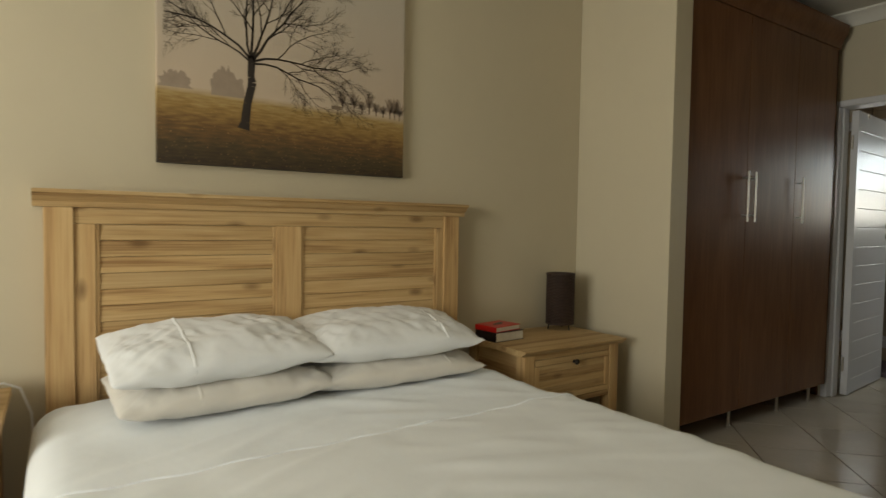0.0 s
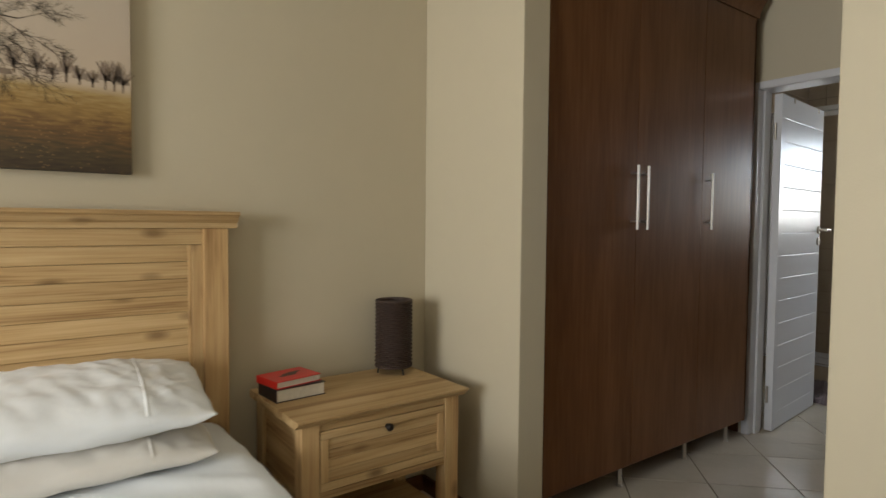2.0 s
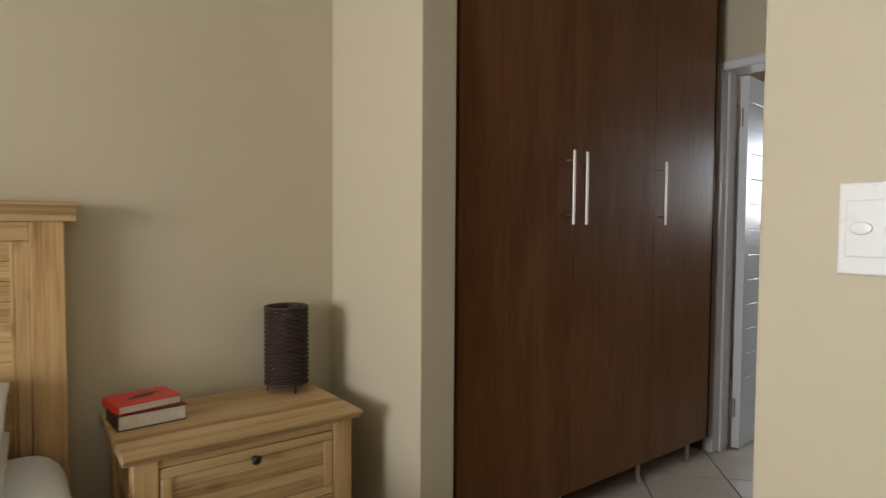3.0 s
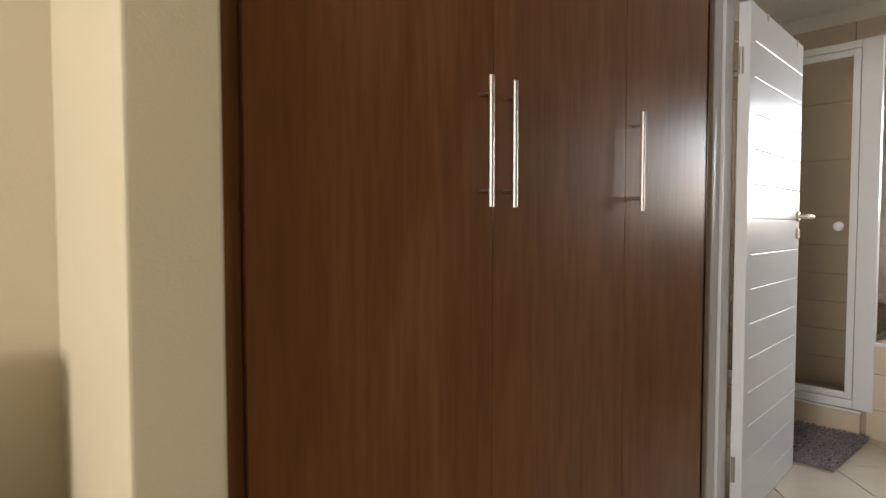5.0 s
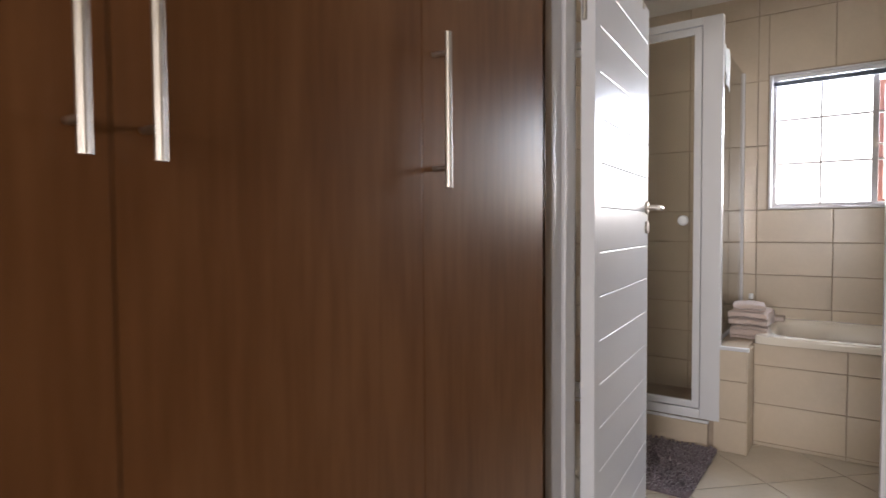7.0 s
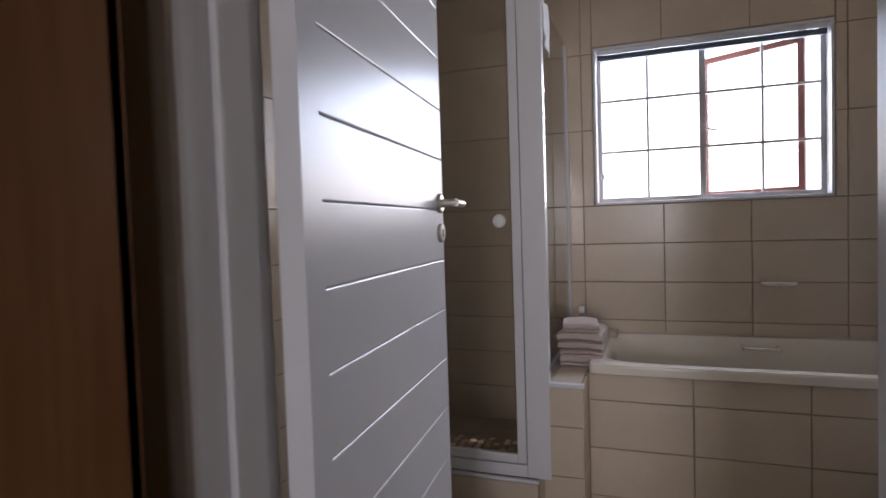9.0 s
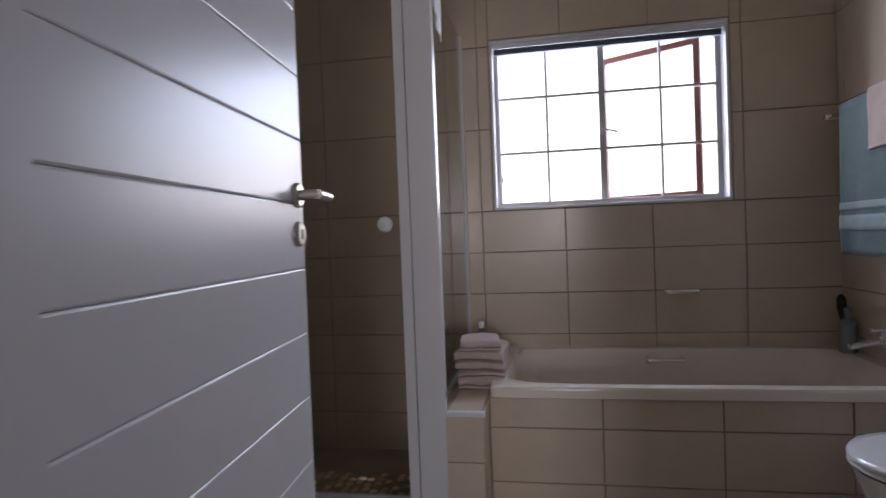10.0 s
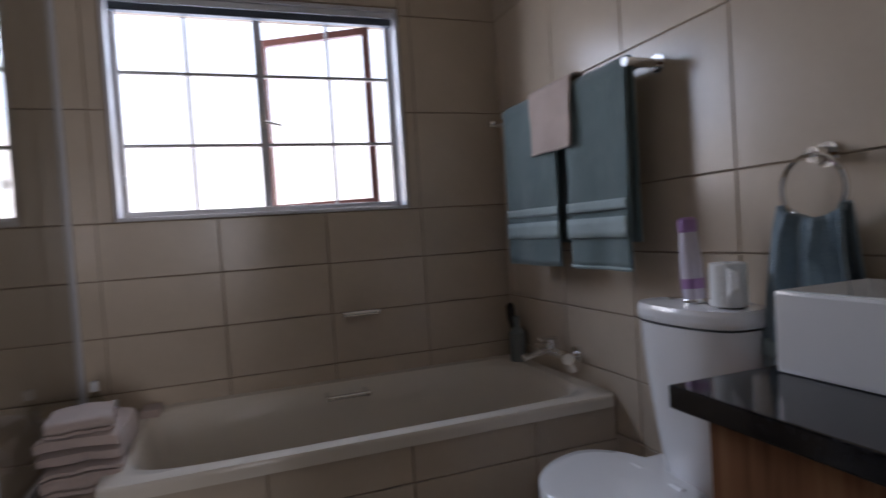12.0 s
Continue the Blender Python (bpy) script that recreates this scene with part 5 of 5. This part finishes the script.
RX, RZ = 5.415, 1.245
ring = thing("towel_ring", pose(RX, BATH_Y0 + 0.006, RZ), "polished chrome towel ring on the tiled wall", "towel ring")
part("mount", rod((0, 0, 0), (0, 0.05, 0), 0.016), POLISHED, ring)
part("flange", rod((0, -0.001, 0), (0, 0.008, 0), 0.026), POLISHED, ring)
part("ring", grid_surface(56, 9, lambda u, v: ((0.068 + 0.005 * math.cos(v * 6.2832)) * math.sin(u * 6.2832), 0.05 + 0.006 * math.sin(v * 6.2832), -0.068 + (0.068 + 0.005 * math.cos(v * 6.2832)) * math.cos(u * 6.2832)), closed_u=True), POLISHED, ring)
hand_towel = thing("hand_towel", pose(RX, BATH_Y0 + 0.056, RZ - 0.120), "blue-teal hand towel drawn through the ring", "towel")


def ring_towel(u, v):
    s = (v * 2 - 1)
    k = abs(s)
    x = (u - 0.5) * (0.14 + 0.075 * min(k * 1.2, 1)) + 0.012 * k
    fold = (0.017 * math.cos(u * 14 + 0.6 + 0.8 * k) + 0.007 * math.cos(u * 31 + k)) * min(0.35 + k * 3, 1)
    fold += 0.006 * noise.noise(Vector((u * 9, s * 7, 2.0)))
    arch = 0.030 * (4 * (u - 0.5) ** 2)
    if s < 0:
        return (x, 0.014 + 0.012 * min(k * 5, 1) + fold * 0.8, -0.34 * k - 0.012 * k * math.sin(u * 6) + arch * (1 - k))
    return (x, -0.014 - 0.004 * min(k * 5, 1) + fold * 0.3, -0.28 * k + arch * (1 - k))


part("cloth", grid_surface(50, 50, ring_towel, 0.006), BLUE_TERRY, hand_towel, smooth=180)
part("woven_band", grid_surface(40, 4, lambda u, v: (lambda q: (q[0], q[1] + 0.006, q[2]))(ring_towel(u, 0.10 - 0.05 * v)), 0.002), TEAL_BAND, hand_towel, smooth=180)

CX0, CX1, CYF, CZ = 4.60, 5.372, 0.05, 0.855
vanity = thing("vanity_cabinet", pose(0, 0, 0), "brown wood vanity cabinet under the counter", "cabinet")
part("body", box(CX0 + 0.02, CX1 - 0.045, BATH_Y0 + 0.008, CYF - 0.055, 0.0, CZ - 0.0405), VANITY, vanity)
for x0, x1 in ((CX0 + 0.025, 4.955), (4.959, CX1 - 0.05)):
    d = part("door", box(x0, x1, CYF - 0.0545, CYF - 0.036, 0.06, CZ - 0.045, 0.002), VANITY, vanity)
    part("handle", rod(((x0 + x1) / 2 - 0.05, CYF - 0.012, 0.70), ((x0 + x1) / 2 + 0.05, CYF - 0.012, 0.70), 0.005), CHROME, d)
counter = thing("counter", pose(0, 0, 0), "polished black granite vanity counter", "counter")
part("slab", box(CX0, CX1, BATH_Y0 + 0.008, CYF, CZ - 0.04, CZ, 0.004), GRANITE, counter)
basin = thing("basin", pose(0, 0, 0), "white ceramic rectangular vessel basin on the granite", "basin")
bm = box(4.86, 5.335, -0.395, -0.155, CZ, CZ + 0.145, 0.008)
bm.faces.ensure_lookup_table()
top = max(bm.faces, key=lambda f: (round(f.calc_center_median().z, 4), f.calc_area()))
r = bmesh.ops.inset_region(bm, faces=[top], thickness=0.010)
bmesh.ops.translate(bm, verts=top.verts, vec=(0, 0, -0.115))
bowl_part = part("bowl", bm, CERAMIC, basin, smooth=15)
part("waste", lathe([(0.022, CZ + 0.031), (0.022, CZ + 0.034), (0.016, CZ + 0.035)], 5.10, -0.275), POLISHED, basin, "chrome basin waste")

# shaggy bath mat
mat_ob = thing("bath_mat", pose(5.62, 1.43, 0), "mauve-grey chenille bath mat before the shower", "bath mat")
MW, MD = 0.60, 0.43
part("backing", box(-MW / 2, MW / 2, -MD / 2, MD / 2, 0.0, 0.010, 0.004), RUG, mat_ob)
tuft = bmesh.new()
nx, ny = 58, 42
for i in range(nx):
    for j in range(ny):
        x = -MW / 2 + MW * (i + rng.uniform(0.2, 0.8)) / nx
        y = -MD / 2 + MD * (j + rng.uniform(0.2, 0.8)) / ny
        h, r = rng.uniform(0.014, 0.026), 0.0055
        lx, ly = rng.uniform(-0.012, 0.012), rng.uniform(-0.012, 0.012)
        base = [tuft.verts.new((x + r * math.cos(a), y + r * math.sin(a), 0.008)) for a in (0, 1.57, 3.14, 4.71)]
        tip = [tuft.verts.new((x + lx + r * 0.8 * math.cos(a), y + ly + r * 0.8 * math.sin(a), 0.008 + h)) for a in (0, 1.57, 3.14, 4.71)]
        for k in range(4):
            tuft.faces.new((base[k], base[(k + 1) % 4], tip[(k + 1) % 4], tip[k]))
        tuft.faces.new(tip)
tagged(part("tufted_surface", tuft, RUG, mat_ob, smooth=80), kind="stuff")


# ---- tiles ----
GAP, THICK = 0.004, 0.007
_tile_cache = {}


def tile_mesh(w, h, mat):
    key = (round(w, 4), round(h, 4), mat.name)
    if key not in _tile_cache:
        c = 0.0018
        lo = [(0, 0), (w, 0), (w, h), (0, h)]
        hi = [(c, c), (w - c, c), (w - c, h - c), (c, h - c)]
        vs = [(x, y, 0) for x, y in lo] + [(x, y, THICK - c) for x, y in lo] + [(x, y, THICK) for x, y in hi]
        fs = [(8, 9, 10, 11)]
        for k in (0, 4):
            fs += [(k + i, k + (i + 1) % 4, k + 4 + (i + 1) % 4, k + 4 + i) for i in range(4)]
        me = bpy.data.meshes.new("tile")
        me.from_pydata(vs, [], fs)
        me.materials.append(mat)
        _tile_cache[key] = me
    return _tile_cache[key]


def cut(rect, hole):
    u0, u1, v0, v1 = rect
    a0, a1, b0, b1 = hole
    if a1 <= u0 or a0 >= u1 or b1 <= v0 or b0 >= v1:
        return [rect]
    out = []
    if a0 > u0:
        out.append((u0, a0, v0, v1))
    if a1 < u1:
        out.append((a1, u1, v0, v1))
    m0, m1 = max(u0, a0), min(u1, a1)
    if b0 > v0:
        out.append((m0, m1, v0, b0))
    if b1 < v1:
        out.append((m0, m1, b1, v1))
    return out


def tile_face(parent, origin, u, v, us, vs, holes=(), mat=TILE):
    """Tiles over a face: joints at us and vs along the directions u and v, from origin."""
    u, v = Vector(u), Vector(v)
    n = u.cross(v)
    base = Matrix((u, v, n)).transposed().to_4x4()
    for a0, a1 in zip(us, us[1:]):
        for b0, b1 in zip(vs, vs[1:]):
            rects = [(a0, a1, b0, b1)]
            for h in holes:
                rects = [q for r in rects for q in cut(r, h)]
            for r in rects:
                w, h = r[1] - r[0] - GAP, r[3] - r[2] - GAP
                if w < 0.012 or h < 0.012:
                    continue
                p = Vector(origin) + u * (r[0] + GAP / 2) + v * (r[2] + GAP / 2)
                piece("tile", tile_mesh(w, h, mat), parent, Matrix.Translation(p) @ base)


ROWS = [-0.006, 0.04, 0.24, 0.44, 0.638, 0.838, 1.04, 1.242, 1.642, 2.042, 2.442, CEIL - 0.08]
# east wall seen from inside: u runs towards -y
tile_face(wall_east, (BATH_X, 0, 0), (0, -1, 0), (0, 0, 1), [-BATH_Y1] + [-y for y in (1.97, 1.57, 1.17, 0.77, 0.37, -0.03)] + [-BATH_Y0], ROWS,
          [(-WY1 - 0.013, -WY0 + 0.013, WZ0 - 0.013, WZ1 + 0.013)])
XS = [PART_X1] + [4.845 + 0.4 * k for k in range(6)] + [BATH_X - 0.008]
tile_face(wall_bath_south, (0, BATH_Y0, 0), (-1, 0, 0), (0, 0, 1), [-x for x in reversed(XS)], ROWS)
tile_face(wall_bath_north, (0, BATH_Y1, 0), (1, 0, 0), (0, 0, 1), XS, ROWS)
tile_face(bath_front, (6.175, 0, 0), (0, -1, 0), (0, 0, 1), [-NY0, -0.684, -0.284, 0.116, -BATH_Y0 - 0.008], [0, 0.02, 0.222, 0.422, 0.533])
tile_face(low_wall, (SHX + 0.008, 0, 0), (0, -1, 0), (0, 0, 1), [-SHY - 0.03, -NY0 - 0.002], [0, 0.168, 0.366, 0.521])
tile_face(low_wall, (0, NY0 + 0.008, 0), (1, 0, 0), (0, 0, 1), [SHX + 0.003, 6.173], [0, 0.168, 0.366, 0.521])
tile_face(low_wall, (0, NY0 + 0.008, 0.528), (1, 0, 0), (0, 1, 0), [SHX + 0.024, 6.367, BATH_X - 0.01], [0, 0.118])
tile_face(kerb, (SHX - 0.012, 0, 0), (0, -1, 0), (0, 0, 1), [-BATH_Y1 + 0.01, -1.65, -SHY - 0.051], [0, 0.133])


def clip(poly, a, b, c):
    out = []
    for p, q in zip(poly, poly[1:] + poly[:1]):
        dp, dq = a * p[0] + b * p[1] - c, a * q[0] + b * q[1] - c
        if dp >= 0:
            out.append(p)
        if dp * dq < 0:
            t = dp / (dp - dq)
            out.append((p[0] + (q[0] - p[0]) * t, p[1] + (q[1] - p[1]) * t))
    return out


def floor_tiles(parent, x0, x1, y0, y1, u0, v0, size=0.4):
    r2 = math.sqrt(0.5)
    square = None
    for i in range(-30, 30):
        for j in range(-30, 30):
            ua, va = u0 + size * i, v0 + size * j
            g = 0.003
            uv = [(ua + g, va + g), (ua + size - g, va + g), (ua + size - g, va + size - g), (ua + g, va + size - g)]
            poly = [((u + v) * r2, (v - u) * r2) for u, v in uv]
            cx = sum(p[0] for p in poly) / 4
            cy = sum(p[1] for p in poly) / 4
            n0 = len(poly)
            full = all(x0 < p[0] < x1 and y0 < p[1] < y1 for p in poly)
            if not full:
                for a, b, c in ((1, 0, x0), (-1, 0, -x1), (0, 1, y0), (0, -1, -y1)):
                    poly = clip(poly, a, b, c) if len(poly) > 2 else []
                if len(poly) < 3:
                    continue
            if full and square:
                me = square
            else:
                n = len(poly)
                mx, my = sum(p[0] for p in poly) / n, sum(p[1] for p in poly) / n
                rel = [(p[0] - cx, p[1] - cy) for p in poly]
                inn = [(p[0] + (mx - p[0]) * 0.008 - cx, p[1] + (my - p[1]) * 0.008 - cy) for p in poly]
                vs = [(x, y, -0.006) for x, y in rel] + [(x, y, -0.001) for x, y in rel] + [(x, y, 0) for x, y in inn]
                fs = [tuple(range(2 * n, 3 * n))]
                for k in (0, n):
                    fs += [(k + i2, k + (i2 + 1) % n, k + n + (i2 + 1) % n, k + n + i2) for i2 in range(n)]
                me = bpy.data.meshes.new("tile")
                me.from_pydata(vs, [], fs)
                me.update()
                me.materials.append(FLOOR_TILE)
                if me.polygons[0].normal.z < 0:
                    me.flip_normals()
                if full:
                    square = me
            piece("tile", me, parent, Matrix.Translation((cx, cy, 0)))


floor_tiles(floor_bedroom, BR_X, PART_X0 + 0.08, BR_Y, BED_Y, 0.04, 0.073)
floor_tiles(floor_bathroom, PART_X0 + 0.08, 6.175, BATH_Y0, BATH_Y1, 0.135, 0.306)

# pebble mosaic of the shower floor
peb = bmesh.new()
bmesh.ops.create_icosphere(peb, subdivisions=2, radius=0.5)
pebble = finish(peb, "pebble", MOSAIC, 180)
k = 0
for i in range(21):
    for j in range(19):
        x = SHX + 0.115 + 0.042 * i + (0.021 if j % 2 else 0)
        y = SHY + 0.07 + 0.043 * j
        if x > BATH_X - 0.03 or y > BATH_Y1 - 0.03 or k >= 300 or x > SHX + 0.62:
            continue
        k += 1
        piece("pebble", pebble, tray, Matrix.Translation((x + rng.uniform(-0.004, 0.004), y + rng.uniform(-0.004, 0.004), 0.050)) @ Matrix.Rotation(rng.uniform(0, 6.28), 4, "Z") @ Matrix.Diagonal((rng.uniform(0.034, 0.042), rng.uniform(0.030, 0.038), 0.014, 1)))
